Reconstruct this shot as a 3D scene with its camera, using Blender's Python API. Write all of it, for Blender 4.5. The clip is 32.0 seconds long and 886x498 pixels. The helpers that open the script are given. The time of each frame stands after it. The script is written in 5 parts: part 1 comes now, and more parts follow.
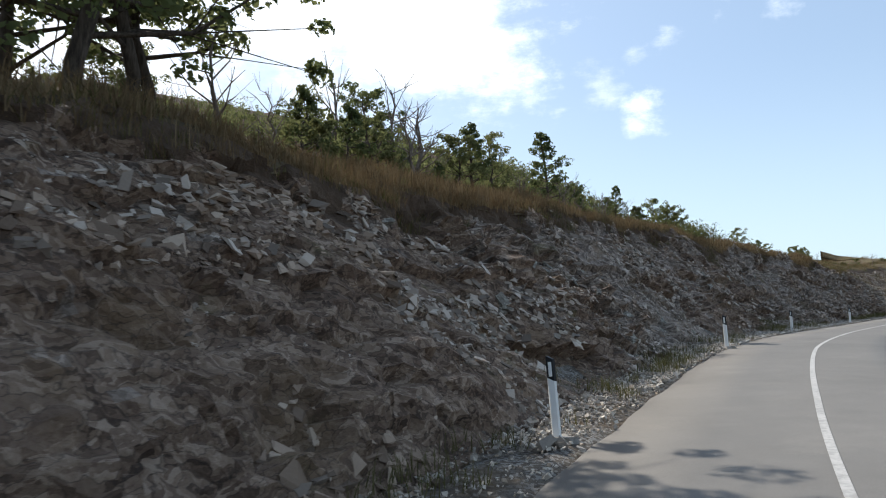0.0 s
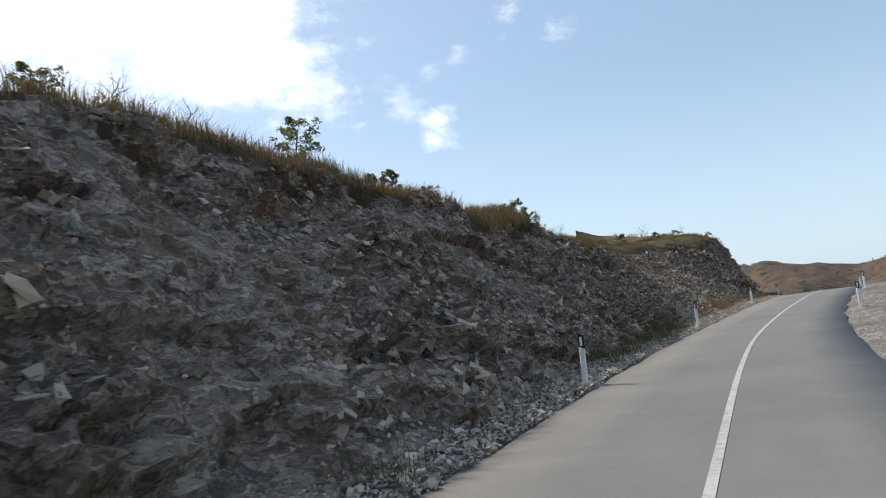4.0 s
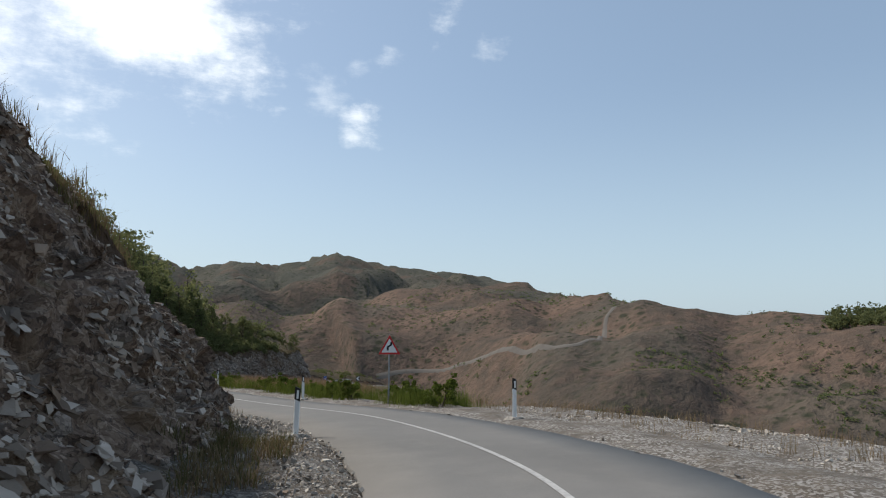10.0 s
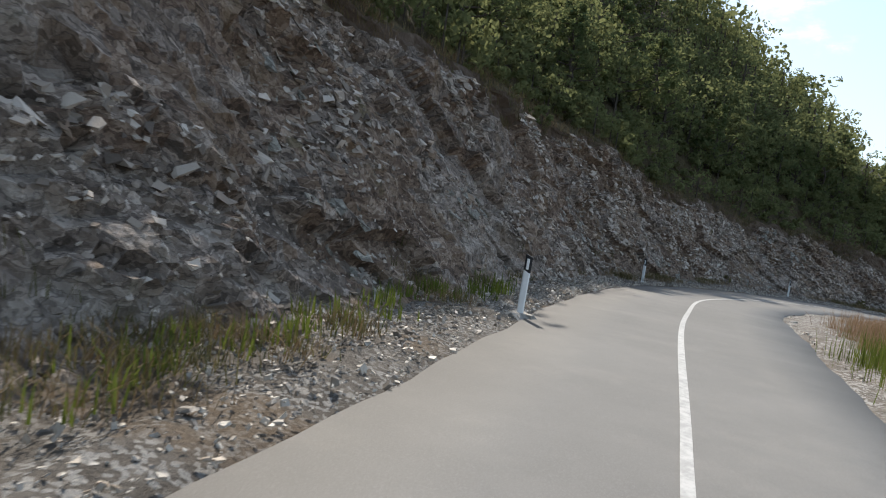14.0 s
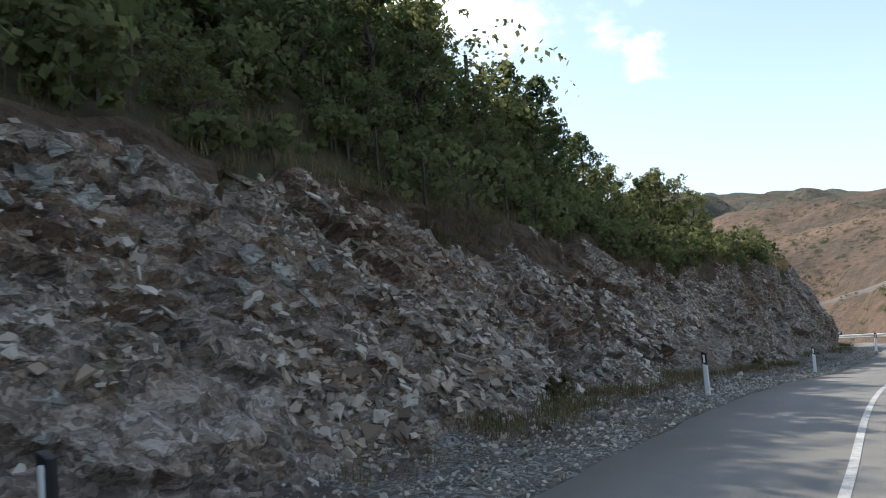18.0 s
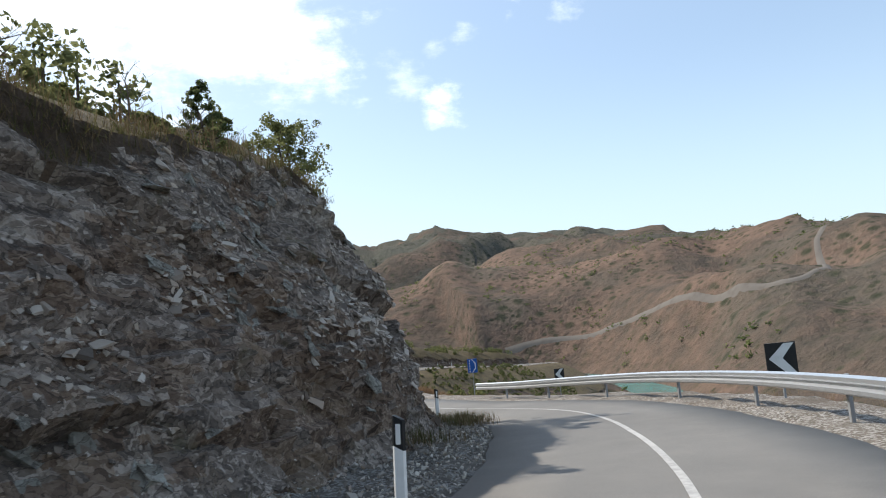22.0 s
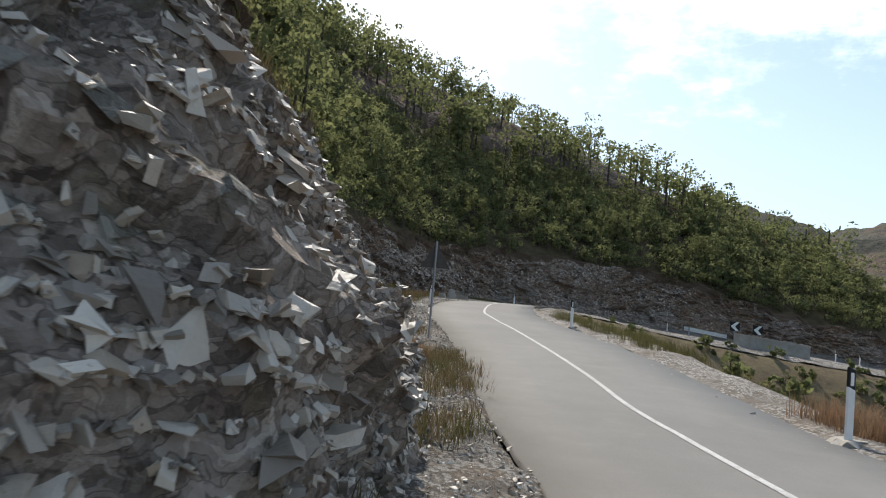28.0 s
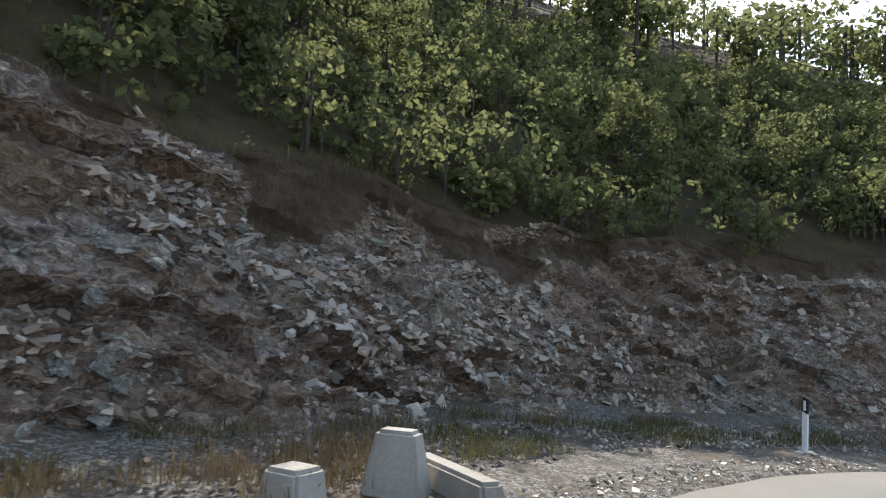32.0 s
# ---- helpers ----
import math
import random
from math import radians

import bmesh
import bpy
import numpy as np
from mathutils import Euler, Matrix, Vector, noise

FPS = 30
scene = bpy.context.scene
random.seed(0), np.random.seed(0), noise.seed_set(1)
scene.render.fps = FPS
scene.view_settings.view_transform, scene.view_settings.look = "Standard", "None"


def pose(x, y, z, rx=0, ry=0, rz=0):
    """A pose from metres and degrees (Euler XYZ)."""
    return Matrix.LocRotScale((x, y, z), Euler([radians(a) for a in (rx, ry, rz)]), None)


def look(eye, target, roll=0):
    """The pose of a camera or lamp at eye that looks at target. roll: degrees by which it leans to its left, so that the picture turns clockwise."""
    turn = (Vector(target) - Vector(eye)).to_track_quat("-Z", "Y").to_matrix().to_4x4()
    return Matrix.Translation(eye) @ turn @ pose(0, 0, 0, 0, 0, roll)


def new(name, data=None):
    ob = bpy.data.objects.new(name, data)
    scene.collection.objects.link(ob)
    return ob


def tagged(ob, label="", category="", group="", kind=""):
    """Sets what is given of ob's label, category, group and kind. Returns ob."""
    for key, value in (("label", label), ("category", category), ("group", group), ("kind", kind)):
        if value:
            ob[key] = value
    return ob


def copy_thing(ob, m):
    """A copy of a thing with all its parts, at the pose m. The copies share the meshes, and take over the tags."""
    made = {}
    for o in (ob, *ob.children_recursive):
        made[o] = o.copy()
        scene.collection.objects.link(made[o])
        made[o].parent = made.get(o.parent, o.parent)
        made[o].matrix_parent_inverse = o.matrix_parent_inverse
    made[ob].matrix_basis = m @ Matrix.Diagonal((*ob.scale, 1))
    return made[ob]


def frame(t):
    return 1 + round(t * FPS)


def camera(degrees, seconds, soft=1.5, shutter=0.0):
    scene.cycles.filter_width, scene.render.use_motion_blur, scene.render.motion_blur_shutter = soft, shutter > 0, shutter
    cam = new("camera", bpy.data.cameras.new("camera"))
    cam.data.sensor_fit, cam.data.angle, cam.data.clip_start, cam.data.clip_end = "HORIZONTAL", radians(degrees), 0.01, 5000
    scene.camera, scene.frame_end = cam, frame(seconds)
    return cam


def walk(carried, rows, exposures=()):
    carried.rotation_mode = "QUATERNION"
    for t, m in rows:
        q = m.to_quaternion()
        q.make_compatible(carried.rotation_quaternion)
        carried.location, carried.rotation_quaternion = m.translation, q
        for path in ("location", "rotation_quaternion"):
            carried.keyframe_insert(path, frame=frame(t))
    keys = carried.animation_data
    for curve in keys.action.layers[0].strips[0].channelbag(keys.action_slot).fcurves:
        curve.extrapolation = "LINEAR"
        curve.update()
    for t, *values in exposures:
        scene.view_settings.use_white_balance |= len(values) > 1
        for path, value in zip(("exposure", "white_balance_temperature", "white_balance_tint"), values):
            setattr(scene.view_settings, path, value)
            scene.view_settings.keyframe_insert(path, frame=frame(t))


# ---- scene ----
cam = camera(64.0, 32.0, soft=1.05, shutter=0.06)
PATH = [
    (0, (0.000, -0.000, -0.000), (0.043, 9.926, 1.210), -2.39),
    (0.5, (2.149, 4.603, 0.081), (2.410, 14.511, 1.415), -3.12),
    (1, (4.333, 9.087, 0.290), (5.069, 18.972, 1.608), -4.14),
    (1.5, (6.596, 13.303, 0.471), (8.010, 23.121, 1.738), -4.97),
    (2, (8.994, 17.700, 0.677), (10.739, 27.467, 1.924), -5.60),
    (2.5, (11.528, 21.775, 0.803), (13.440, 31.515, 2.022), -5.98),
    (3, (14.248, 25.767, 0.873), (16.412, 35.450, 2.121), -6.42),
    (3.5, (17.210, 29.713, 0.955), (19.656, 39.329, 2.197), -6.77),
    (5.5, (31.967, 48.238, 1.350), (35.470, 57.559, 2.275), -6.61),
    (6, (35.446, 52.105, 1.518), (39.174, 61.343, 2.387), -6.39),
    (6.5, (39.027, 55.727, 1.656), (42.927, 64.894, 2.522), -6.04),
    (7, (42.605, 59.362, 1.792), (46.694, 68.446, 2.664), -5.84),
    (7.5, (46.184, 62.812, 1.971), (50.475, 71.805, 2.821), -5.40),
    (8, (49.776, 65.957, 2.208), (54.276, 74.846, 3.068), -4.66),
    (8.5, (53.251, 69.131, 2.339), (57.973, 77.895, 3.283), -4.67),
    (9, (56.527, 71.984, 2.444), (61.349, 80.683, 3.486), -3.99),
    (9.5, (59.667, 75.231, 2.526), (64.372, 83.979, 3.676), -2.35),
    (10, (62.652, 78.823, 2.421), (66.655, 87.913, 3.591), 0.34),
    (10.5, (64.753, 82.102, 2.336), (66.735, 91.857, 3.293), 3.06),
    (11, (66.481, 86.207, 2.196), (66.289, 96.191, 2.735), 4.81),
    (11.5, (67.706, 90.614, 1.992), (66.386, 100.525, 2.176), 6.25),
    (12, (68.169, 94.992, 1.857), (65.722, 104.686, 1.641), 7.63),
    (12.5, (68.348, 99.385, 1.663), (64.870, 108.746, 1.132), 7.99),
    (13, (67.869, 104.303, 1.384), (63.739, 113.377, 0.605), 8.46),
    (13.5, (67.157, 109.323, 1.143), (62.584, 118.166, 0.197), 8.66),
    (15.5, (63.250, 132.383, 0.360), (59.144, 141.492, -0.052), 5.35),
    (16, (63.001, 137.626, 0.041), (59.400, 146.954, -0.090), 4.05),
    (16.5, (63.327, 142.642, -0.211), (60.349, 152.188, -0.135), 2.37),
    (17, (64.184, 147.634, -0.541), (62.093, 157.408, -0.234), 0.36),
    (17.5, (65.653, 152.622, -0.813), (64.617, 162.557, -0.341), -2.30),
    (18, (67.507, 157.176, -0.947), (67.465, 167.161, -0.409), -3.96),
    (18.5, (69.662, 161.486, -1.248), (70.568, 171.424, -0.612), -5.82),
    (19, (72.129, 165.914, -1.627), (73.846, 175.739, -0.897), -7.22),
    (19.5, (74.732, 170.263, -2.108), (77.027, 179.963, -1.306), -7.73),
    (20, (77.577, 174.360, -2.543), (80.213, 183.966, -1.661), -8.17),
    (20.5, (80.610, 178.532, -2.965), (83.518, 188.061, -2.099), -8.11),
    (21, (83.564, 182.475, -3.468), (86.525, 191.987, -2.605), -7.17),
    (21.5, (86.455, 186.252, -4.030), (89.354, 195.781, -3.144), -5.79),
    (22, (89.192, 189.684, -4.141), (91.904, 199.268, -3.258), -5.28),
    (22.5, (91.745, 192.864, -4.265), (94.111, 202.542, -3.399), -4.39),
    (23, (94.075, 196.395, -4.522), (95.889, 206.193, -3.682), -2.27),
    (23.5, (95.443, 200.541, -4.848), (96.454, 210.461, -4.086), 0.39),
    (24, (96.052, 204.956, -5.217), (94.937, 214.881, -4.714), 2.88),
    (24.5, (96.214, 209.625, -5.682), (93.533, 219.255, -5.441), 5.11),
    (25, (96.246, 214.021, -6.081), (92.604, 223.334, -6.056), 6.17),
    (25.5, (96.194, 218.691, -6.523), (92.199, 227.858, -6.599), 6.08),
    (26, (96.250, 223.540, -6.971), (92.346, 232.747, -7.023), 5.25),
    (26.5, (96.276, 228.414, -7.276), (92.503, 237.675, -7.300), 4.08),
    (28.5, (93.194, 247.607, -8.451), (88.359, 256.343, -7.892), 6.19),
    (29, (91.890, 252.847, -8.473), (85.348, 260.403, -8.141), 6.84),
    (29.5, (89.632, 257.431, -8.388), (82.201, 264.121, -8.249), 7.55),
    (30, (87.597, 261.935, -8.286), (79.777, 268.168, -8.233), 8.30),
    (30.5, (85.184, 266.697, -8.212), (77.309, 272.858, -8.041), 8.55),
    (31, (83.348, 271.368, -8.180), (75.656, 277.742, -7.739), 8.20),
    (31.5, (81.348, 276.184, -8.072), (74.108, 283.041, -7.312), 5.48),
    (32, (79.858, 281.143, -8.082), (73.207, 288.540, -7.056), 2.75),
]
EXPOSED = [(0, .5), (3, .38), (6, .3), (8, .0), (9, -.1), (10, 0), (11, .2), (13, .35), (15.5, 1.1), (17, 1.0), (18, .85), (20, .7), (21, .75), (22, .6), (23, .4), (26, .4), (29, .6), (30.2, .6), (31.2, .85), (32, 1.15)]
walk(cam, [(t, look(eye, target, roll)) for t, eye, target, roll in PATH], EXPOSED)

# ---- light: late-morning sun from beyond the cut, ahead and to the left ----
SUN_AZ, SUN_EL = 40.0, 45.0
TO_SUN = Vector((-math.sin(radians(SUN_AZ)) * math.cos(radians(SUN_EL)),
                 math.cos(radians(SUN_AZ)) * math.cos(radians(SUN_EL)), math.sin(radians(SUN_EL))))
scene.view_settings.exposure = 0.55
sun = new("sun", bpy.data.lights.new("sun", "SUN"))
sun.data.energy, sun.data.angle, sun.data.color = 3.6, radians(0.6), (1.0, 0.94, 0.85)
sun.matrix_world = look((0, 0, 200), Vector((0, 0, 200)) - TO_SUN)


class Nodes:
    """Short hand for building a node tree."""

    def __init__(self, tree):
        self.t = tree
        tree.nodes.clear()

    def add(self, kind, ins=None, **props):
        n = self.t.nodes.new(kind)
        for k, v in props.items():
            if k == "op":
                n.operation = v
            elif k == "dims":
                n.noise_dimensions = v
            elif k == "feature":
                n.feature = v
            elif k == "blend":
                n.blend_type = v
            elif k == "dtype":
                n.data_type = v
        for k, v in (ins or {}).items():
            if isinstance(v, bpy.types.NodeSocket):
                self.t.links.new(v, n.inputs[k])
            else:
                n.inputs[k].default_value = v
        return n

    def math(self, op, a, b=0.0, c=0.0):
        return self.add("ShaderNodeMath", {0: a, 1: b, 2: c}, op=op).outputs[0]

    def mix(self, f, a, b, blend="MIX"):
        n = self.add("ShaderNodeMix", {0: f, 6: a, 7: b}, dtype="RGBA", blend=blend)
        return n.outputs[2]

    def ramp(self, f, stops):
        n = self.add("ShaderNodeValToRGB", {0: f})
        el = n.color_ramp.elements
        while len(el) < len(stops):
            el.new(0.5)
        for e, (p, c) in zip(el, stops):
            e.position, e.color = p, (*c, 1) if len(c) == 3 else c
        return n.outputs[0]

    def noise(self, vec, scale, detail=4.0, rough=0.55, out=0):
        return self.add("ShaderNodeTexNoise", {"Vector": vec, "Scale": scale, "Detail": detail, "Roughness": rough}).outputs[out]

    def step(self, v, a, b):
        n = self.add("ShaderNodeMapRange", {0: v, 1: a, 2: b, 3: 0.0, 4: 1.0})
        n.interpolation_type = "SMOOTHSTEP"
        return n.outputs[0]


# ---- sky: clear blue, with a bright veil of cloud near the sun and a few small puffs ----
world = bpy.data.worlds.new("sky")
world.use_nodes = True
scene.world = world
N = Nodes(world.node_tree)
sky = N.add("ShaderNodeTexSky")
sky.sky_type, sky.sun_disc = "NISHITA", False
sky.sun_elevation, sky.sun_rotation = radians(SUN_EL), radians(-SUN_AZ)
sky.air_density, sky.dust_density, sky.ozone_density = 1.0, 1.4, 1.2
way = N.add("ShaderNodeTexCoord").outputs["Generated"]
streak = N.add("ShaderNodeMapping", {"Vector": way, "Rotation": (0.0, 0.5, 0.6), "Scale": (0.6, 1.0, 1.9)}).outputs[0]
wisp = N.noise(way, 7.0, 8.0, 0.62)
fine = N.noise(streak, 22.0, 8.0, 0.66)
mask = None
for cx, cy, cz, rad, amt in ((-0.10, 0.84, 0.50, 0.33, 1.0), (0.02, 0.90, 0.40, 0.17, 1.0), (-0.42, 0.70, 0.55, 0.42, 1.0), (0.262, 0.894, 0.364, 0.040, .4), (0.300, 0.880, 0.370, 0.03, .45), (0.234, 0.914, 0.332, 0.045, .4),
                             (0.277, 0.915, 0.294, 0.034, .7), (0.266, 0.922, 0.268, 0.022, .6), (0.37, 0.83, 0.42, 0.050, .6), (0.42, 0.82, 0.385, 0.032, .5), (0.10, 0.93, 0.33, 0.05, .35)):
    far = N.add("ShaderNodeVectorMath", {0: way, 1: (cx, cy, cz)}, op="DISTANCE").outputs["Value"]
    near = N.math("SUBTRACT", 1.0, N.math("DIVIDE", far, rad))
    rag = N.math("ADD", near, N.math("MULTIPLY", N.math("ADD", N.math("SUBTRACT", wisp, 0.5), N.math("MULTIPLY", N.math("SUBTRACT", fine, 0.5), 0.5)), 4.2 if rad < 0.1 else 1.7))
    m = N.math("MULTIPLY", N.step(rag, 0.1, 1.5 if rad < 0.1 else 0.85), amt)
    mask = m if mask is None else N.math("MAXIMUM", mask, m)
low = N.add("ShaderNodeSeparateXYZ", {0: way}).outputs[2]
hazy = N.math("MULTIPLY", N.math("SUBTRACT", 1.0, N.step(low, 0.0, 0.35)), 0.55)
base_sky = N.mix(hazy, N.mix(0.35, sky.outputs[0], (3.6, 4.85, 6.15, 1)), (4.5, 5.75, 6.7, 1))
cloudy = N.mix(mask, base_sky, (10.0, 10.4, 10.6, 1))
bg = N.add("ShaderNodeBackground", {"Color": cloudy, "Strength": 0.125})
N.t.links.new(bg.outputs[0], N.add("ShaderNodeOutputWorld").inputs[0])


# ---- materials ----
def material(name, build, rough=0.9, metal=0.0, spec=0.3):
    m = bpy.data.materials.new(name)
    m.use_nodes = True
    n = Nodes(m.node_tree)
    pos = n.add("ShaderNodeNewGeometry").outputs["Position"]
    got = build(n, pos)
    colour, bump, rgh = (list(got) + [None, None])[:3] if isinstance(got, tuple) else (got, None, None)
    sh = n.add("ShaderNodeBsdfPrincipled", {"Base Color": colour, "Roughness": rgh if rgh is not None else rough, "Metallic": metal, "Specular IOR Level": spec})
    if bump is not None:
        b = n.add("ShaderNodeBump", {"Height": bump[0], "Strength": bump[1], "Distance": bump[2]})
        n.t.links.new(b.outputs[0], sh.inputs["Normal"])
    n.t.links.new(sh.outputs[0], n.add("ShaderNodeOutputMaterial").inputs[0])
    return m


def rnd(n):
    return n.add("ShaderNodeNewGeometry").outputs["Random Per Island"]


def one(n):
    return n.add("ShaderNodeObjectInfo").outputs["Random"]


def asphalt(n, p):
    big, mid, grit = n.noise(p, 0.25, 5), n.noise(p, 1.7, 5), n.noise(p, 60, 3, 0.7)
    c = n.ramp(n.math("ADD", n.math("MULTIPLY", big, 0.6), n.math("MULTIPLY", mid, 0.4)), [(0.3, (0.136, 0.128, 0.117)), (0.7, (0.2, 0.188, 0.172))])
    dust = n.noise(p, 0.9, 6, 0.7)
    c = n.mix(n.math("MULTIPLY", n.step(dust, 0.5, 0.75), 0.25), c, (0.26, 0.24, 0.21, 1))
    c = n.mix(n.math("MULTIPLY", n.step(grit, 0.45, 0.7), 0.3), c, (0.26, 0.25, 0.24, 1))
    return c, (grit, 0.35, 0.01), n.math("ADD", 0.72, n.math("MULTIPLY", mid, 0.2))


def rock_of(*cols, stain=0.45):
    """Fractured shale: cols run from its darkest to its palest pieces."""
    def build(n, p):
        vec = n.add("ShaderNodeMapping", {"Vector": p, "Rotation": (0.5, 0.25, 0.4), "Scale": (0.8, 0.8, 1.9)}).outputs[0]
        wob = n.add("ShaderNodeVectorMath", {0: vec, 1: n.noise(p, 2.5, 3, 0.5, 1)}, op="ADD").outputs[0]
        cell = n.add("ShaderNodeTexVoronoi", {"Vector": wob, "Scale": 3.2, "Randomness": 1.0})
        small = n.add("ShaderNodeTexVoronoi", {"Vector": wob, "Scale": 10.0})
        crack = n.add("ShaderNodeTexVoronoi", {"Vector": wob, "Scale": 3.2}, feature="DISTANCE_TO_EDGE").outputs[0]
        r1 = n.add("ShaderNodeSeparateColor", {0: cell.outputs[1]}).outputs[0]
        r2 = n.add("ShaderNodeSeparateColor", {0: small.outputs[1]}).outputs[1]
        patch, grain = n.noise(p, 0.6, 5, 0.65), n.noise(p, 16, 6, 0.7)
        v = n.math("ADD", n.math("MULTIPLY", r1, 0.3), n.math("ADD", n.math("MULTIPLY", r2, 0.35), n.math("MULTIPLY", grain, 0.35)))
        c = n.ramp(v, list(zip((0.24, 0.44, 0.6, 0.76), cols)))
        c = n.mix(n.math("MULTIPLY", n.step(patch, 0.52, 0.66), stain), c, n.mix(grain, (0.13, 0.083, 0.05, 1), (0.27, 0.185, 0.11, 1)))
        c = n.mix(n.math("MULTIPLY", n.step(n.noise(p, 0.9, 4, 0.65), 0.6, 0.72), 0.5), c, (0.12, 0.11, 0.05, 1))
        c = n.mix(n.math("MULTIPLY", n.math("SUBTRACT", 1.0, n.step(crack, 0.0, 0.04)), 0.6), c, (0.045, 0.036, 0.03, 1))
        h = n.math("ADD", n.math("MULTIPLY", r2, 1.1), n.math("MULTIPLY", grain, 0.8))
        return c, (h, 0.9, 0.07)
    return build


def topsoil(n, p):
    a, b, g = n.noise(p, 0.9, 5, 0.6), n.noise(p, 5, 5, 0.65), n.noise(p, 34, 4, 0.7)
    c = n.ramp(n.math("ADD", n.math("MULTIPLY", a, 0.4), n.math("ADD", n.math("MULTIPLY", b, 0.35), n.math("MULTIPLY", g, 0.25))), [(0.32, (0.05, 0.037, 0.028)), (0.5, (0.115, 0.082, 0.06)), (0.66, (0.18, 0.132, 0.096))])
    c = n.mix(n.math("MULTIPLY", n.step(g, 0.62, 0.74), 0.4), c, (0.25, 0.21, 0.165, 1))
    return c, (n.math("ADD", b, n.math("MULTIPLY", g, 0.6)), 0.9, 0.08)


# leaf litter, its colour darkened to stand for the trees' shade
def litter(n, p):
    a, g = n.noise(p, 1.2, 5, 0.6), n.noise(p, 26, 4, 0.7)
    c = n.ramp(n.math("ADD", n.math("MULTIPLY", a, 0.5), n.math("MULTIPLY", g, 0.5)), [(0.32, (0.035, 0.028, 0.018)), (0.5, (0.075, 0.058, 0.032)), (0.68, (0.125, 0.095, 0.05))])
    return c, (g, 0.9, 0.06)


def soil(n, p):
    a, b, g = n.noise(p, 0.5, 5, 0.6), n.noise(p, 3.0, 5, 0.65), n.noise(p, 30, 4, 0.7)
    c = n.ramp(n.math("ADD", n.math("MULTIPLY", a, 0.5), n.math("MULTIPLY", b, 0.5)), [(0.3, (0.055, 0.041, 0.027)), (0.5, (0.117, 0.090, 0.055)), (0.65, (0.156, 0.129, 0.066)), (0.8, (0.094, 0.094, 0.039))])
    c = n.mix(n.math("MULTIPLY", n.step(g, 0.5, 0.7), 0.35), c, (0.24, 0.2, 0.13, 1))
    return c, (n.math("ADD", b, n.math("MULTIPLY", g, 0.5)), 0.8, 0.08)


def gravel_of(k, earthy=0.6):
    """Earth and stone chips; k: how pale."""
    def build(n, p):
        cell = n.add("ShaderNodeTexVoronoi", {"Vector": p, "Scale": 24.0})
        r = n.add("ShaderNodeSeparateColor", {0: cell.outputs[1]}).outputs[0]
        a, b, g = n.noise(p, 0.8, 4, 0.6), n.noise(p, 4.0, 5, 0.65), n.noise(p, 35, 4, 0.7)
        c = n.ramp(n.math("ADD", n.math("MULTIPLY", b, 0.6), n.math("MULTIPLY", g, 0.4)), [(0.3, (0.05 * k, 0.042 * k, 0.034 * k)), (0.5, (0.112 * k, 0.096 * k, 0.08 * k)), (0.7, (0.19 * k, 0.168 * k, 0.143 * k))])
        chip = n.math("MULTIPLY", n.step(r, 0.58, 0.66), n.step(a, 0.34, 0.54))
        c = n.mix(n.math("MULTIPLY", chip, 0.75), c, n.mix(g, (0.2 * k, 0.187 * k, 0.168 * k, 1), (0.42 * k, 0.4 * k, 0.37 * k, 1)))
        c = n.mix(n.math("MULTIPLY", n.step(n.noise(p, 0.5, 6, 0.7), 0.5, 0.6), earthy), c, n.mix(g, (0.06, 0.043, 0.03, 1), (0.18, 0.122, 0.07, 1)))
        return c, (n.math("ADD", g, n.math("MULTIPLY", r, 0.8)), 0.9, 0.035)
    return build


def stones_of(*cols):
    def build(n, p):
        g = n.noise(p, 18, 5, 0.65)
        c = n.ramp(rnd(n), [(i / (len(cols) - 1), c) for i, c in enumerate(cols)])
        return n.mix(n.math("MULTIPLY", g, 0.35), c, (0.19, 0.165, 0.135, 1)), (g, 0.5, 0.03)
    return build


def foliage(name, *cols, through_=(0.25, 0.26, 0.105), share=0.5):
    """Leaves that let some light through."""
    m = bpy.data.materials.new(name)
    m.use_nodes = True
    n = Nodes(m.node_tree)
    c = n.ramp(n.math("ADD", n.math("MULTIPLY", rnd(n), 0.65), n.math("MULTIPLY", one(n), 0.35)), [(i / (len(cols) - 1), c) for i, c in enumerate(cols)])
    a = n.add("ShaderNodeBsdfDiffuse", {"Color": c})
    b = n.add("ShaderNodeBsdfTranslucent", {"Color": n.mix(0.5, c, (*through_, 1))})
    x = n.add("ShaderNodeMixShader", {0: share, 1: a.outputs[0], 2: b.outputs[0]})
    n.t.links.new(x.outputs[0], n.add("ShaderNodeOutputMaterial").inputs[0])
    return m


def bark(n, p):
    v = n.add("ShaderNodeMapping", {"Vector": p, "Scale": (9, 9, 1.6)}).outputs[0]
    g = n.noise(v, 2.0, 5, 0.65)
    return n.ramp(g, [(0.3, (0.03, 0.025, 0.02)), (0.7, (0.13, 0.105, 0.085))]), (g, 0.8, 0.03)


def plain(col, var=0.15, scale=6.0, dirt=(0.2, 0.18, 0.15)):
    def build(n, p):
        g = n.noise(p, scale, 5, 0.6)
        c = n.mix(n.math("MULTIPLY", n.step(g, 0.45, 0.8), var), (*col, 1), (*dirt, 1))
        return c, (n.noise(p, 40, 3), 0.1, 0.01)
    return build


def concrete(n, p):
    a, g = n.noise(p, 1.5, 5, 0.6), n.noise(p, 25, 5, 0.7)
    return n.ramp(n.math("ADD", n.math("MULTIPLY", a, 0.6), n.math("MULTIPLY", g, 0.4)), [(0.3, (0.22, 0.195, 0.165)), (0.7, (0.43, 0.4, 0.355))]), (g, 0.4, 0.02)


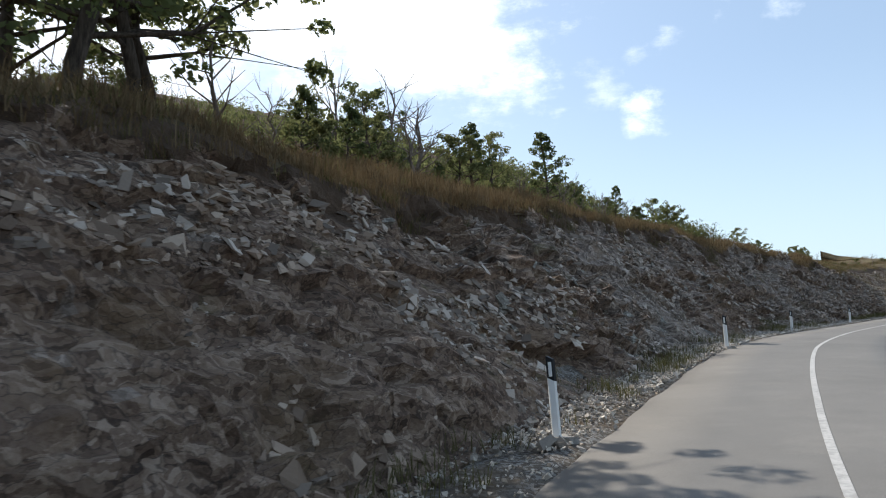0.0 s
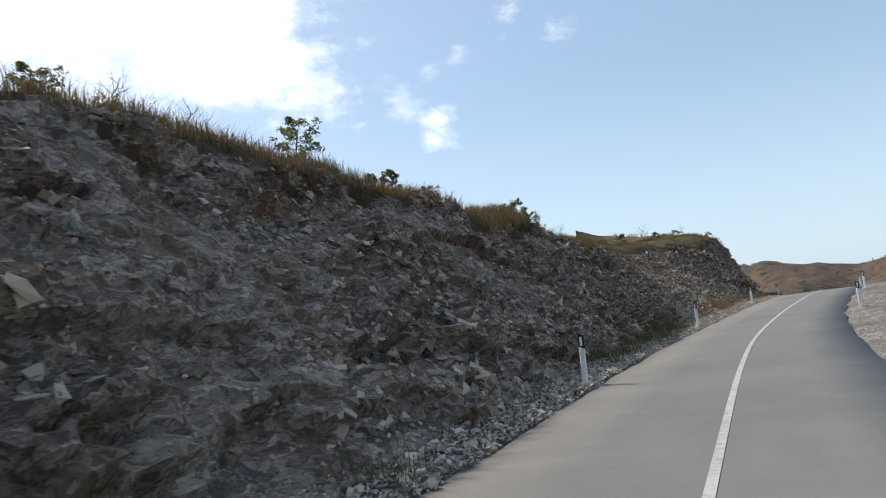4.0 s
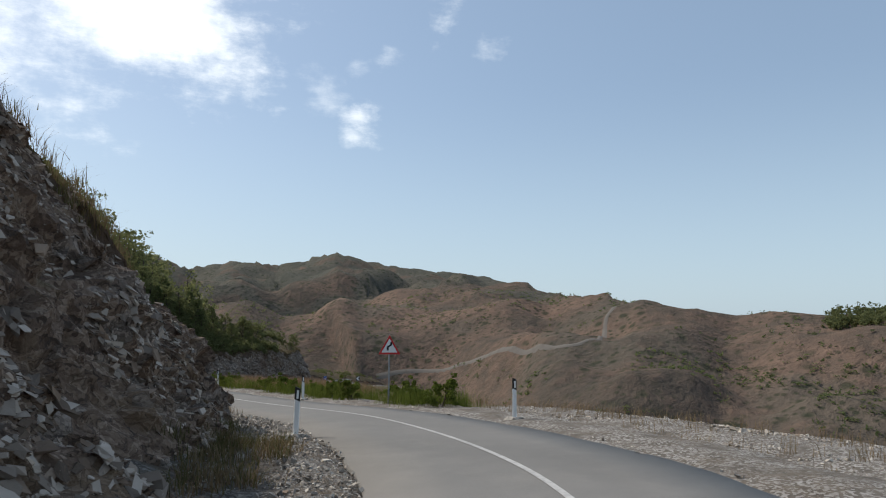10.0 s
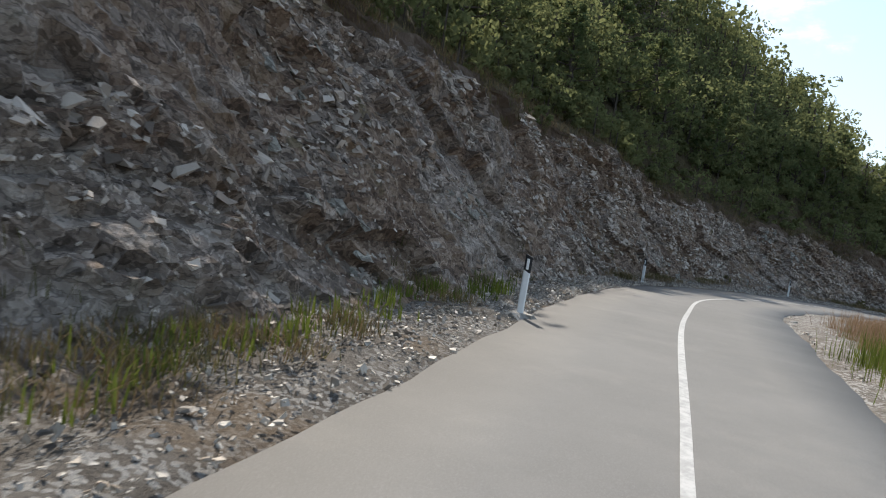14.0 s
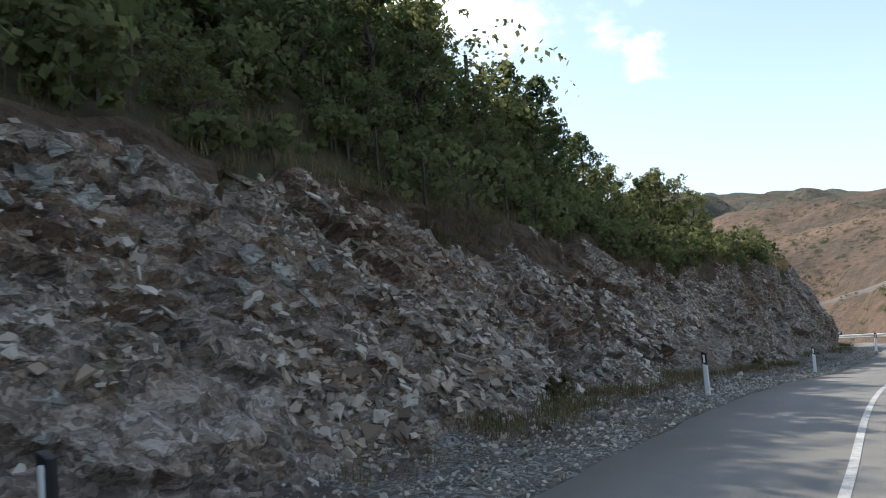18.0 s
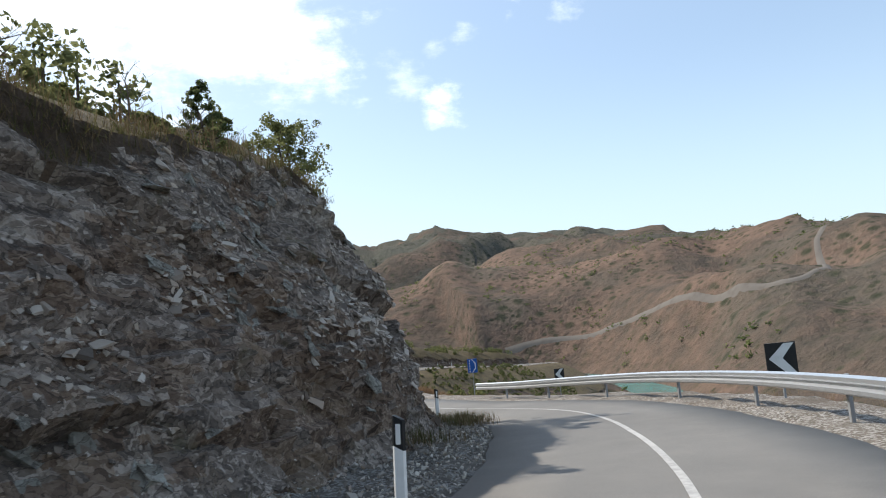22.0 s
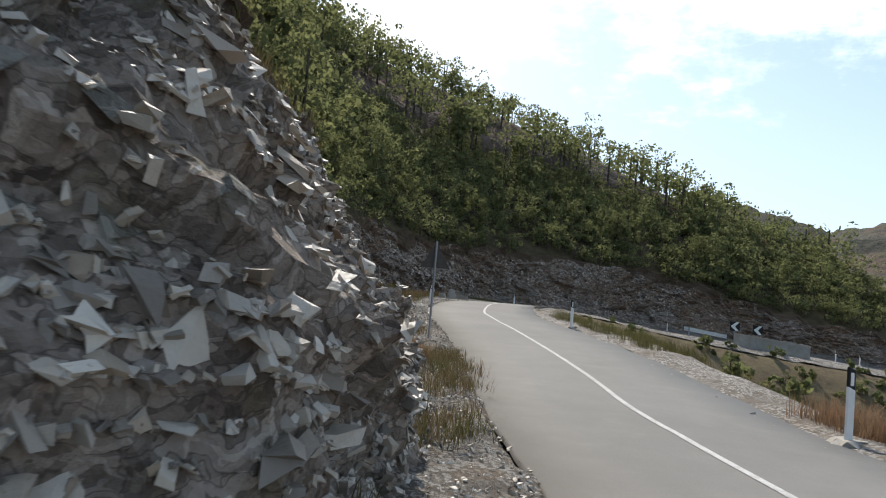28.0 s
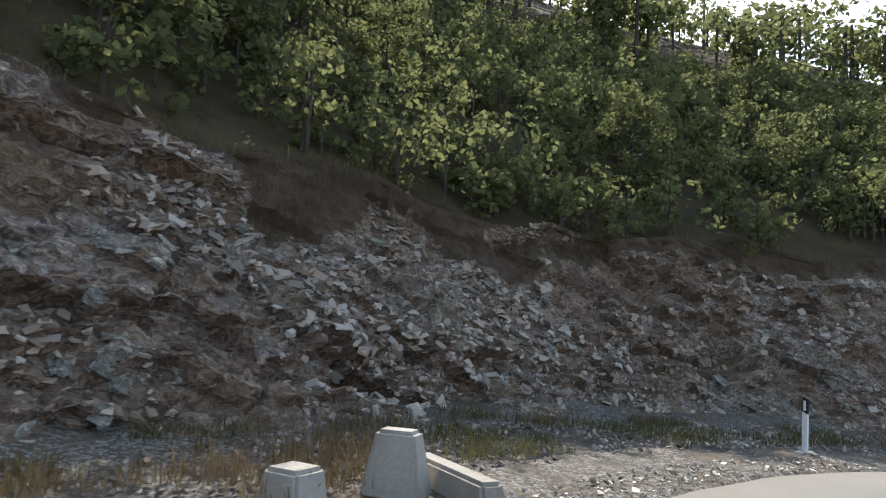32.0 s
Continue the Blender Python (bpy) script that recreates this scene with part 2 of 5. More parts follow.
def paint(n, p):
    g, w = n.noise(p, 9, 5, 0.7), n.noise(p, 0.7, 4)
    return n.mix(n.math("MULTIPLY", n.step(n.math("ADD", n.math("MULTIPLY", g, 0.7), n.math("MULTIPLY", w, 0.3)), 0.4, 0.62), 0.6), (0.47, 0.455, 0.43, 1), (0.22, 0.21, 0.2, 1)), (g, 0.2, 0.01)


def hills(n, p):
    a, b, g = n.noise(p, 0.005, 6, 0.62), n.noise(p, 0.022, 6, 0.65), n.noise(p, 0.12, 6, 0.68)
    c = n.ramp(n.math("ADD", n.math("MULTIPLY", a, 0.4), n.math("ADD", n.math("MULTIPLY", b, 0.35), n.math("MULTIPLY", g, 0.25))), [(0.38, (0.058, 0.054, 0.044)), (0.46, (0.1, 0.08, 0.064)), (0.54, (0.15, 0.105, 0.08)), (0.64, (0.215, 0.145, 0.108))])
    # oak scrub fills the hollows; with distance, its grey-green also paints in the haze
    far = n.step(n.add("ShaderNodeVectorMath", {0: p, 1: (85.0, 140.0, 0.0)}, op="DISTANCE").outputs["Value"], 420.0, 1100.0)
    scrub = n.step(n.math("ADD", n.noise(p, 0.011, 5, 0.6), n.math("MULTIPLY", far, 0.16)), 0.54, 0.64)
    c = n.mix(n.math("MULTIPLY", scrub, n.math("ADD", 0.5, n.math("MULTIPLY", far, 0.35))), c, n.mix(g, (0.058, 0.061, 0.05, 1), (0.112, 0.112, 0.092, 1)))
    for scale, edge in ((0.1, 0.4), (0.22, 0.42)):
        dots = n.add("ShaderNodeTexVoronoi", {"Vector": p, "Scale": scale})
        c = n.mix(n.math("MULTIPLY", n.math("SUBTRACT", 1.0, n.step(dots.outputs[0], 0.14, edge)), n.math("MULTIPLY", n.step(b, 0.36, 0.58), 0.8)), c, (0.042, 0.047, 0.029, 1))
    return c, (g, 0.8, 5.0)


def water(n, p):
    return (0.07, 0.22, 0.21, 1), (n.noise(p, 0.8, 4), 0.15, 0.1), 0.12


M = {
    "asphalt": material("asphalt", asphalt, spec=0.25), "rock": material("grey_shale", rock_of((0.075, 0.058, 0.046), (0.173, 0.134, 0.107), (0.272, 0.215, 0.175), (0.451, 0.369, 0.305)), 0.9, spec=0.25),
    "rock_brown": material("brown_shale", rock_of((0.070, 0.047, 0.034), (0.159, 0.107, 0.077), (0.236, 0.167, 0.120), (0.360, 0.271, 0.205), stain=0.6), 0.9, spec=0.2),
    "rock_pale": material("pale_shale", rock_of((0.119, 0.093, 0.075), (0.237, 0.193, 0.157), (0.332, 0.273, 0.226), (0.474, 0.397, 0.332), stain=0.2), 0.9, spec=0.25),
    "slate": material("sign_back", plain((0.082, 0.074, 0.065), 0.3), 0.8, spec=0.1), "track": material("track_gravel", plain((0.13, 0.115, 0.1), 0.8, 0.15, (0.09, 0.076, 0.062)), 0.95),
    "slab_brown": material("brown_slabs", stones_of((0.082, 0.055, 0.038), (0.170, 0.115, 0.080), (0.258, 0.182, 0.129), (0.367, 0.271, 0.200), (0.503, 0.397, 0.303)), 0.9, spec=0.2),
    "rock_teal": material("green_grey_shale", rock_of((0.11, 0.096, 0.078), (0.2, 0.182, 0.15), (0.285, 0.265, 0.222), (0.40, 0.375, 0.32), stain=0.2), 0.8, spec=0.3),
    "topsoil": material("dark_earth", topsoil, 0.95, spec=0.1), "litter": material("shaded_litter", litter, 0.95, spec=0.1), "soil": material("soil", soil, 0.95, spec=0.1),
    "gravel": material("gravel", gravel_of(1.0), 0.95, spec=0.2), "gravel_pale": material("pale_gravel", gravel_of(1.45, 0.3), 0.95, spec=0.2), "stone": material("stone", stones_of((0.098, 0.078, 0.063), (0.196, 0.165, 0.137), (0.316, 0.278, 0.235), (0.494, 0.442, 0.380), (0.230, 0.157, 0.102)), 0.9, spec=0.25),
    "flake": material("pale_flakes", stones_of((0.129, 0.104, 0.082), (0.302, 0.257, 0.209), (0.470, 0.410, 0.340), (0.650, 0.575, 0.479), (0.291, 0.213, 0.140)), 0.55, spec=0.5),
    "rubble": material("rubble", stones_of((0.082, 0.061, 0.048), (0.170, 0.132, 0.104), (0.272, 0.218, 0.173), (0.381, 0.311, 0.250), (0.470, 0.395, 0.325), (0.56, 0.48, 0.405)), 0.9, spec=0.25),
    "oak": foliage("oak_leaves", (0.068, 0.082, 0.039), (0.132, 0.143, 0.064), (0.215, 0.217, 0.099)),
    "pine": foliage("pine_needles", (0.054, 0.080, 0.041), (0.088, 0.114, 0.050), (0.128, 0.155, 0.067)),
    "lime": foliage("broom_leaves", (0.06, 0.085, 0.018), (0.1, 0.13, 0.028), (0.17, 0.18, 0.045), through_=(0.18, 0.21, 0.04), share=0.35),
    "dry": foliage("dry_grass", (0.11, 0.078, 0.045), (0.19, 0.135, 0.075), (0.28, 0.21, 0.12), through_=(0.2, 0.14, 0.08), share=0.2),
    "rust": foliage("rust_grass", (0.15, 0.1, 0.062), (0.24, 0.155, 0.095), (0.33, 0.235, 0.15), through_=(0.3, 0.17, 0.09), share=0.3),
    "weed": foliage("weeds", (0.060, 0.060, 0.026), (0.108, 0.101, 0.044), (0.180, 0.149, 0.072), through_=(0.168, 0.149, 0.055), share=0.3),
    "bark": material("bark", bark, 0.95, spec=0.1), "twig": material("bare_twigs", plain((0.17, 0.14, 0.115), 0.5, 8.0, (0.08, 0.065, 0.05)), 0.9, spec=0.1),
    "white": material("white_plastic", plain((0.76, 0.76, 0.74), 0.3, 5.0, (0.45, 0.42, 0.37)), 0.45), "black": material("black_plastic", plain((0.015, 0.015, 0.016), 0.3, 7.0, (0.06, 0.055, 0.05)), 0.5),
    "glassy": material("white_reflector", plain((0.8, 0.8, 0.78), 0.1), 0.25, spec=0.5), "amber": material("red_reflector", plain((0.35, 0.05, 0.02), 0.2), 0.3, spec=0.5),
    "zinc": material("galvanised_steel", plain((0.62, 0.63, 0.64), 0.3, 3.0, (0.4, 0.4, 0.4)), 0.38, 0.85), "grey": material("grey_steel", plain((0.3, 0.31, 0.32), 0.3, 4.0, (0.2, 0.19, 0.18)), 0.55, 0.4),
    "blue": material("blue_sign", plain((0.012, 0.09, 0.36), 0.12, 5.0, (0.05, 0.12, 0.3)), 0.4), "red": material("red_sign", plain((0.5, 0.02, 0.02), 0.15), 0.4),
    "concrete": material("concrete", concrete, 0.9, spec=0.2), "paint": material("road_paint", paint, 0.7), "hills": material("scrub_hills", hills, 1.0, spec=0.05),
    "water": material("lake_water", water, 0.12, spec=0.5),
}


# ---- mesh helpers ----
def mesh_of(name, verts, faces, mat, smooth=False):
    me = bpy.data.meshes.new(name)
    me.from_pydata([tuple(map(float, v)) for v in verts] if not isinstance(verts, list) else verts, [], faces if isinstance(faces, list) else faces.tolist())
    me.materials.append(M[mat])
    if smooth:
        me.shade_smooth()
    me.update()
    return me


def part(name, me, parent=None, label="", at=None):
    ob = new(name, me)
    if parent is not None:
        ob.parent = parent
    if at is not None:
        ob.matrix_basis = at
    if label:
        ob["label"] = label
    return ob


def thing(name, at, label, category, group="", kind=""):
    return tagged(part(name, None, at=at), label, category, group, kind)


def grid_faces(nu, nv):
    """Quads of a grid of nu rows of nv vertices."""
    i = np.arange(nu - 1)[:, None] * nv + np.arange(nv - 1)[None]
    return np.stack([i, i + nv, i + nv + 1, i + 1], -1).reshape(-1, 4)


def box(sx, sy, sz, bevel=0.0, at=(0, 0, 0), top=1.0):
    """A box standing on at, its top narrowed by a factor."""
    bm = bmesh.new()
    bmesh.ops.create_cube(bm, size=1.0)
    for v in bm.verts:
        k = top if v.co.z > 0 else 1.0
        v.co = Vector((v.co.x * sx * k + at[0], v.co.y * sy * k + at[1], (v.co.z + 0.5) * sz + at[2]))
    if bevel:
        bmesh.ops.bevel(bm, geom=list(bm.edges), offset=bevel, segments=2, affect="EDGES")
    return bm


def cyl(r, h, at=(0, 0, 0), n=12, r2=None):
    bm = bmesh.new()
    bmesh.ops.create_cone(bm, cap_ends=True, segments=n, radius1=r, radius2=r if r2 is None else r2, depth=h, matrix=Matrix.Translation((at[0], at[1], at[2] + h / 2)))
    return bm


def done(bm, name, mat):
    me = bpy.data.meshes.new(name)
    bm.to_mesh(me)
    bm.free()
    me.materials.append(M[mat])
    return me


def prism(outline, depth, y=0.0):
    """A flat plate in the xz plane with thickness along y."""
    bm = bmesh.new()
    a = [bm.verts.new((x, y, z)) for x, z in outline]
    b = [bm.verts.new((x, y + depth, z)) for x, z in outline]
    bm.faces.new(a)
    bm.faces.new(b[::-1])
    for i in range(len(a)):
        j = (i + 1) % len(a)
        bm.faces.new((a[j], a[i], b[i], b[j]))
    bmesh.ops.recalc_face_normals(bm, faces=bm.faces)
    return bm


# ---- smooth random fields ----
def hash3(ix, iy, iz, k=0):
    h = (ix * 374761393 + iy * 668265263 + iz * 2147483647 + k * 1274126177) & 0xFFFFFFFF
    h = ((h ^ (h >> 13)) * 1274126177) & 0xFFFFFFFF
    return ((h ^ (h >> 16)) & 0xFFFFFF) / float(0xFFFFFF)


def vnoise(p, scale, k=0):
    """Smooth value noise, -1 to 1, at the rows of p."""
    q = np.asarray(p, float) * scale
    i = np.floor(q).astype(np.int64)
    f = q - i
    f = f * f * (3 - 2 * f)
    out = 0
    for a in (0, 1):
        for b in (0, 1):
            for c in (0, 1):
                w = (f[:, 0] if a else 1 - f[:, 0]) * (f[:, 1] if b else 1 - f[:, 1]) * (f[:, 2] if c else 1 - f[:, 2])
                out = out + w * hash3(i[:, 0] + a, i[:, 1] + b, i[:, 2] + c, k)
    return out * 2 - 1


def fbm(p, scale, octaves=4, k=0):
    return sum(vnoise(p, scale * 2 ** o, k + o) * 0.5 ** o for o in range(octaves))


def blocks(p, scale, k=0):
    """Fractured-rock relief: each cell steps out by its own amount and leans its own way."""
    q = np.asarray(p, float) * scale
    i = np.floor(q).astype(np.int64)
    best, rel, cell = np.full(len(q), 9.0), np.zeros_like(q), np.zeros_like(i)
    for a in (-1, 0, 1):
        for b in (-1, 0, 1):
            for c in (-1, 0, 1):
                j = i + (a, b, c)
                o = np.stack([hash3(j[:, 0], j[:, 1], j[:, 2], k + n) for n in (1, 2, 3)], 1)
                d = q - j - o
                r = (d * d).sum(1)
                m = r < best
                best[m], rel[m], cell[m] = r[m], d[m], j[m]
    tilt = np.stack([hash3(cell[:, 0], cell[:, 1], cell[:, 2], k + n) - 0.5 for n in (4, 5, 6)], 1)
    return hash3(cell[:, 0], cell[:, 1], cell[:, 2], k + 7) - 0.5 + 1.1 * (rel * tilt).sum(1), hash3(cell[:, 0], cell[:, 1], cell[:, 2], k + 8)


# ---- the plan: one road, with its cut bank on the hill side ----
LINE = np.array([(-14.91, -32.77, -2.13), (-7.35, -16.43, -1.89), (0.21, -0.1, -1.65), (5.42, 10.68, -1.29), (11.33, 21.33, -0.86), (17.94, 31.17, -0.66), (25.31, 40.66, -0.5), (33.13, 50.01, -0.22),
                 (41.32, 58.49, 0.11), (50.32, 66.78, 0.6), (58.96, 74.64, 0.87), (66.67, 84.17, 0.59), (68.99, 96.24, 0.15), (67.74, 108.37, -0.46), (65.73, 120.28, -0.85), (63.87, 131.89, -1.26),
                 (63.26, 143.67, -1.92), (66.45, 155.5, -2.53), (72.28, 165.83, -3.28), (78.78, 176.04, -4.36), (86.12, 186, -5.61), (93.16, 195.34, -6.07), (97.58, 206.77, -7.05), (97.2, 218.69, -8.17),
                 (96.18, 230.93, -9.09), (96.29, 243.01, -9.88), (93.68, 254.4, -10.11), (88.58, 265.51, -9.89), (83.06, 276.04, -9.76)])
TURN_END = np.array([(79.74, 284.4, -9.7), (79.4, 292.5, -9.9), (82.2, 300.2, -10.5), (89.0, 306.0, -11.4), (99.0, 309.5, -12.3), (110.0, 314.5, -13.4), (122.0, 323.0, -14.2), (135.0, 337.0, -16.2), (149.1, 358.02, -18.7), (166.44, 382.49, -21), (184, 412, -24), (199, 450, -28), (205, 500, -32), (205, 540, -34)])
CTRL = np.vstack([LINE, TURN_END])
fine_line = []
for a, b, c, d in zip(CTRL[:-3], CTRL[1:-2], CTRL[2:-1], CTRL[3:]):
    for u in np.arange(24) / 24:
        fine_line.append(0.5 * (2 * b + (c - a) * u + (2 * a - 5 * b + 4 * c - d) * u * u + (3 * b - a - 3 * c + d) * u ** 3))
fine_line = np.array(fine_line)
run = np.r_[0, np.cumsum(np.hypot(*np.diff(fine_line[:, :2], axis=0).T))]
S_END = float(run[-1])
RS = np.arange(0, S_END, 0.5)
RP = np.stack([np.interp(RS, run, fine_line[:, i]) for i in range(3)], 1)
for _ in range(30):
    RP[1:-1, 2] = 0.25 * RP[:-2, 2] + 0.5 * RP[1:-1, 2] + 0.25 * RP[2:, 2]
bend = np.clip((RS - 297) / 12, 0, 1)
RP[:, :2] += (bend * bend * (3 - 2 * bend))[:, None] * (-1.6, -1.5)
RT = np.gradient(RP[:, :2], axis=0)
RT /= np.linalg.norm(RT, axis=1)[:, None]


TILT = np.array([(0, .005), (20, .013), (31, .02), (42, .036), (53, .039), (64, .033), (75, .014), (86, .002), (108, -.003), (119, -.012), (130, -.017), (141, -.009), (163, .005), (196, .012), (229, .003), (251, -.011), (284, -.006), (306, -.006), (317, -.013), (345, -.012), (370, 0)])


def on_road(s, d, h=0.0):
    """World place at s metres along, d to the left of the centre line, h above the road."""
    s, d, h = np.broadcast_arrays(np.asarray(s, float), d, h)
    x, y, z, tx, ty = (np.interp(s, RS, col) for col in (*RP.T, *RT.T))
    return np.stack([x - ty * d, y + tx * d, z + h + np.interp(s, *TILT.T) * np.clip(d, -4, 4)], -1)


def heading(s):
    return math.degrees(math.atan2(-np.interp(s, RS, RT[:, 0]), np.interp(s, RS, RT[:, 1])))


def table(rows):
    rows = np.array(rows)
    return lambda s: np.interp(s, rows[:, 0], rows[:, 1])


foot_d = table([(0, 3.9), (60, 4.0), (85, 4.2), (95, 4.7), (98, 5.0), (103, 5.2), (108, 5.0), (112, 4.9), (116, 4.7), (122, 4.2), (126, 4.6), (134, 4.6), (142, 4.4), (155, 4.7), (170, 4.6), (180, 4.3), (190, 4.4), (198, 5.4), (212, 5.2), (222, 5.8), (235, 5.8), (244, 5.5), (250, 5.0), (256, 4.3), (262, 4.1), (266, 4.5), (270, 5.7), (273, 6.2), (280, 6.6), (287, 6.7), (292, 5.0), (297, 4.35), (303, 3.5), (307, 3.1), (311, 3.3), (314, 3.9), (317, 4.5), (321, 5.15), (326, 5.6), (332, 6.3), (342, 6.5), (350, 6.3), (370, 6.0), (444, 6)])
lean = table([(0, .8), (60, .8), (85, .74), (90, .8), (95, 1.0), (100, 1.3), (105, 1.35), (110, 1.1), (114, .78), (117, .6), (122, .52), (128, .6), (136, .55), (155, .45), (170, .5), (188, .36), (198, .5), (212, .6), (222, .5), (235, .42), (265, .4), (280, .6), (287, .68), (292, .5), (297, .45), (325, .5), (350, .4), (444, .5)])
cut_h = table([(0, 4.5), (20, 3.6), (30, 4.4), (45, 5.0), (55, 5.2), (69, 5.2), (77, 5.0), (85, 4.6), (91, 4.2), (97, 4.2), (103, 4.6), (113, 4.5), (122, 5.3), (128, 5.4), (134, 4.9), (140, 4.3), (150, 4.6), (162, 5.0), (180, 5.5), (195, 4.9), (206, 4.1), (212, 4.3), (220, 4.6), (228, 4.4), (235, 4.7), (243, 5.0), (247, 5.3), (254, 5.6), (260, 6.2), (265, 6.3), (270, 4.6), (273, 3.8), (278, 4.5), (285, 6.6), (292, 8.3), (298, 7.2), (304, 5.4), (309, 4.7), (317, 4.3), (326, 4.3), (333, 4.8), (340, 4.9), (346, 4.5), (352, 4.7), (358, 5.2), (366, 5.2), (376, 3.2), (400, 2.6), (444, 2)])
hill_k = table([(0, .14), (105, .12), (118, .14), (130, .35), (145, .75), (188, .8), (206, .9), (222, 1.0), (236, .25), (248, .25), (262, .45), (280, .5), (292, .3), (304, .6), (312, 1.0), (345, 1.05), (352, .94), (358, .78), (366, .66), (444, .6)])
hill_m = table([(0, 2.0), (118, 2.0), (128, 4), (138, 20), (150, 300), (224, 300), (232, 60), (241, 4), (252, 3), (262, 8), (280, 8), (290, 3.5), (298, 4), (306, 14), (314, 110), (345, 160), (355, 70), (368, 30), (392, 13), (412, 5), (444, 2)])
hill_w = table([(0, 26), (88, 26), (100, 18), (112, 10.5), (142, 10.5), (162, 18), (236, 18), (248, 11), (280, 11), (294, 17), (560, 18)])
far_k = table([(0, 0), (226, 0), (238, .5), (298, .5), (308, 0)])
road_off = table([(0, -.3), (20, -.25), (31, -.05), (42, .2), (53, .19), (64, .13), (75, .03), (86, .02), (108, .1), (119, .06), (130, 0), (141, .07), (152, .13), (163, .11), (174, .03), (185, -.01), (196, .1), (207, .03), (229, -.01), (240, .12), (248, .22), (253, .38), (257, .38), (262, .32), (273, .33), (284, .05), (295, -.17), (301, -.5), (306, -.66), (311, -.5), (317, -.26), (323, 0), (328, -.02), (333, -.5), (339, -1.16), (345, -1.5), (352, -1.4), (362, -.8), (375, 0)])


def left_h(s, d):
    """Height of the land on the hill side above the road, at d from the centre line."""
    f, k, t, g = foot_d(s), lean(s), cut_h(s), hill_k(s)
    top = f + k * t
    face = (d - f) / k
    beyond = t + 0.5 * np.clip(d - top, 0, 1.0) + hill_m(s) * (1 - np.exp(-g * np.clip(d - top - 0.6, 0, None) / hill_m(s))) + far_k(s) * np.clip(d - 18, 0, None)
    low = np.clip((d - 2.6) / np.maximum(f - 2.6, 0.2), 0, 1) * 0.12
    return np.where(d < f, low, np.where(d < top, np.maximum(face, low), beyond))


def land(x, y):
    """Height of the hill-side country at any place: the slopes of the nearby road stretches, weighed by nearness."""
    x, y = np.asarray(x, float), np.asarray(y, float)
    acc, total = np.zeros(x.shape), np.zeros(x.shape)
    for i in range(0, len(RS), 8):
        d = np.hypot(x - RP[i, 0], y - RP[i, 1])
        w = 1 / (d * d + 1) ** 4
        acc += w * (RP[i, 2] + left_h(RS[i], d))
        total += w
    h = acc / total
    q = np.clip((y - 97) / 14, 0, 1)
    q = q * q * (3 - 2 * q)
    base = np.minimum(h, 7.5)
    knoll = 10 * np.exp(-((x - 76) / 28) ** 2 - ((y - 404) / 36) ** 2)
    return base + q * (np.minimum(h, crest_z(x, y)) - base) + knoll


def crest_z(x, y):
    """Height of the broad shoulder that the wooded hill climbs to."""
    return np.minimum(3.0 + 0.33 * np.maximum(y - 97, 0) + 0.28 * np.maximum(50 - x, 0), 75.0) + np.clip((y - 225) / 20, 0, 1) * 60


def settle(p, s):
    """Keep the hillside between the two bends under its shoulder."""
    inside = (np.asarray(s) > 134) & (np.asarray(s) < 236)
    p = np.array(p, float)
    p[..., 2] = np.where(inside, np.minimum(p[..., 2], np.maximum(crest_z(p[..., 0], p[..., 1]) + 0.5, np.interp(s, RS, RP[:, 2]) + cut_h(s) * 0.9)), p[..., 2])
    return p


# ---- ground: one sheet from the road to the horizon ----
AZ = np.array([(-180, 2), (-90, 2), (-65, 1.5), (-61, 2.1), (-58, 2.15), (-53, 2.2), (-50, 2.0), (-46, 2.6), (-42, 3.0), (-36, 3.5), (-31, 4.3), (-26, 5.1), (-22, 5.2), (-18, 5.8), (-15, 6.4), (-10, 5.2), (-7, 5.6), (-3.5, 4.8), (2, 6.3), (5, 5.8), (10, 6.5), (20, 6), (60, 5), (180, 2)])
AR = np.array([(-180, 500), (-90, 420), (-60, 400), (-42, 450), (-36, 560), (-30, 850), (-20, 1700), (-12, 2400), (20, 2400), (60, 1200), (180, 600)])
HUB = np.array((85.0, 140.0))
LAKE_Z = -40.5
ang = np.radians(np.r_[np.arange(-180, -75, 4.0), np.arange(-75, 30, 0.5), np.arange(30, 181, 2.0)])
rad = np.r_[np.linspace(0, 300, 120), 300 * (4500 / 300) ** (np.arange(1, 90) / 89)]
AA, RR = np.meshgrid(ang, rad, indexing="ij")
GX, GY = (HUB[0] - np.sin(AA) * RR).ravel(), (HUB[1] + np.cos(AA) * RR).ravel()
near_i = np.zeros(len(GX), int)
near_d = np.full(len(GX), 1e9)
for i in range(0, len(RS), 4):
    dd = (GX - RP[i, 0]) ** 2 + (GY - RP[i, 1]) ** 2
    m = dd < near_d
    near_d[m], near_i[m] = dd[m], i
gs = RS[near_i]
gd = (GX - RP[near_i, 0]) * -RT[near_i, 1] + (GY - RP[near_i, 1]) * RT[near_i, 0]
gz = RP[near_i, 2]
dist = np.sqrt(near_d)
xyz0 = np.stack([GX, GY, 0 * GX], 1)
side = np.where(gd >= 0, 1.0, -1.0)
up = land(GX, GY) - np.where(dist < hill_w(gs) + 8, 2.0 + 1.5 * np.clip((dist - 4) / 6, 0, 1), 0.3) + 0.8 * fbm(xyz0, 0.06, 3)
down = gz - 1.2 - 0.5 * np.clip(dist - 5.5, 0, None) + 0.8 * fbm(xyz0, 0.06, 3)
down = np.maximum(down, LAKE_Z - 6)
close = np.where(side > 0, up, down)
azd = np.degrees(AA.ravel())
ridge_r = np.interp(azd, *AR.T)
ridge_h = ridge_r * np.tan(np.radians(np.interp(azd, *AZ.T)))
r = RR.ravel()
u = np.clip((r - 125) / (ridge_r - 125), 0, None)
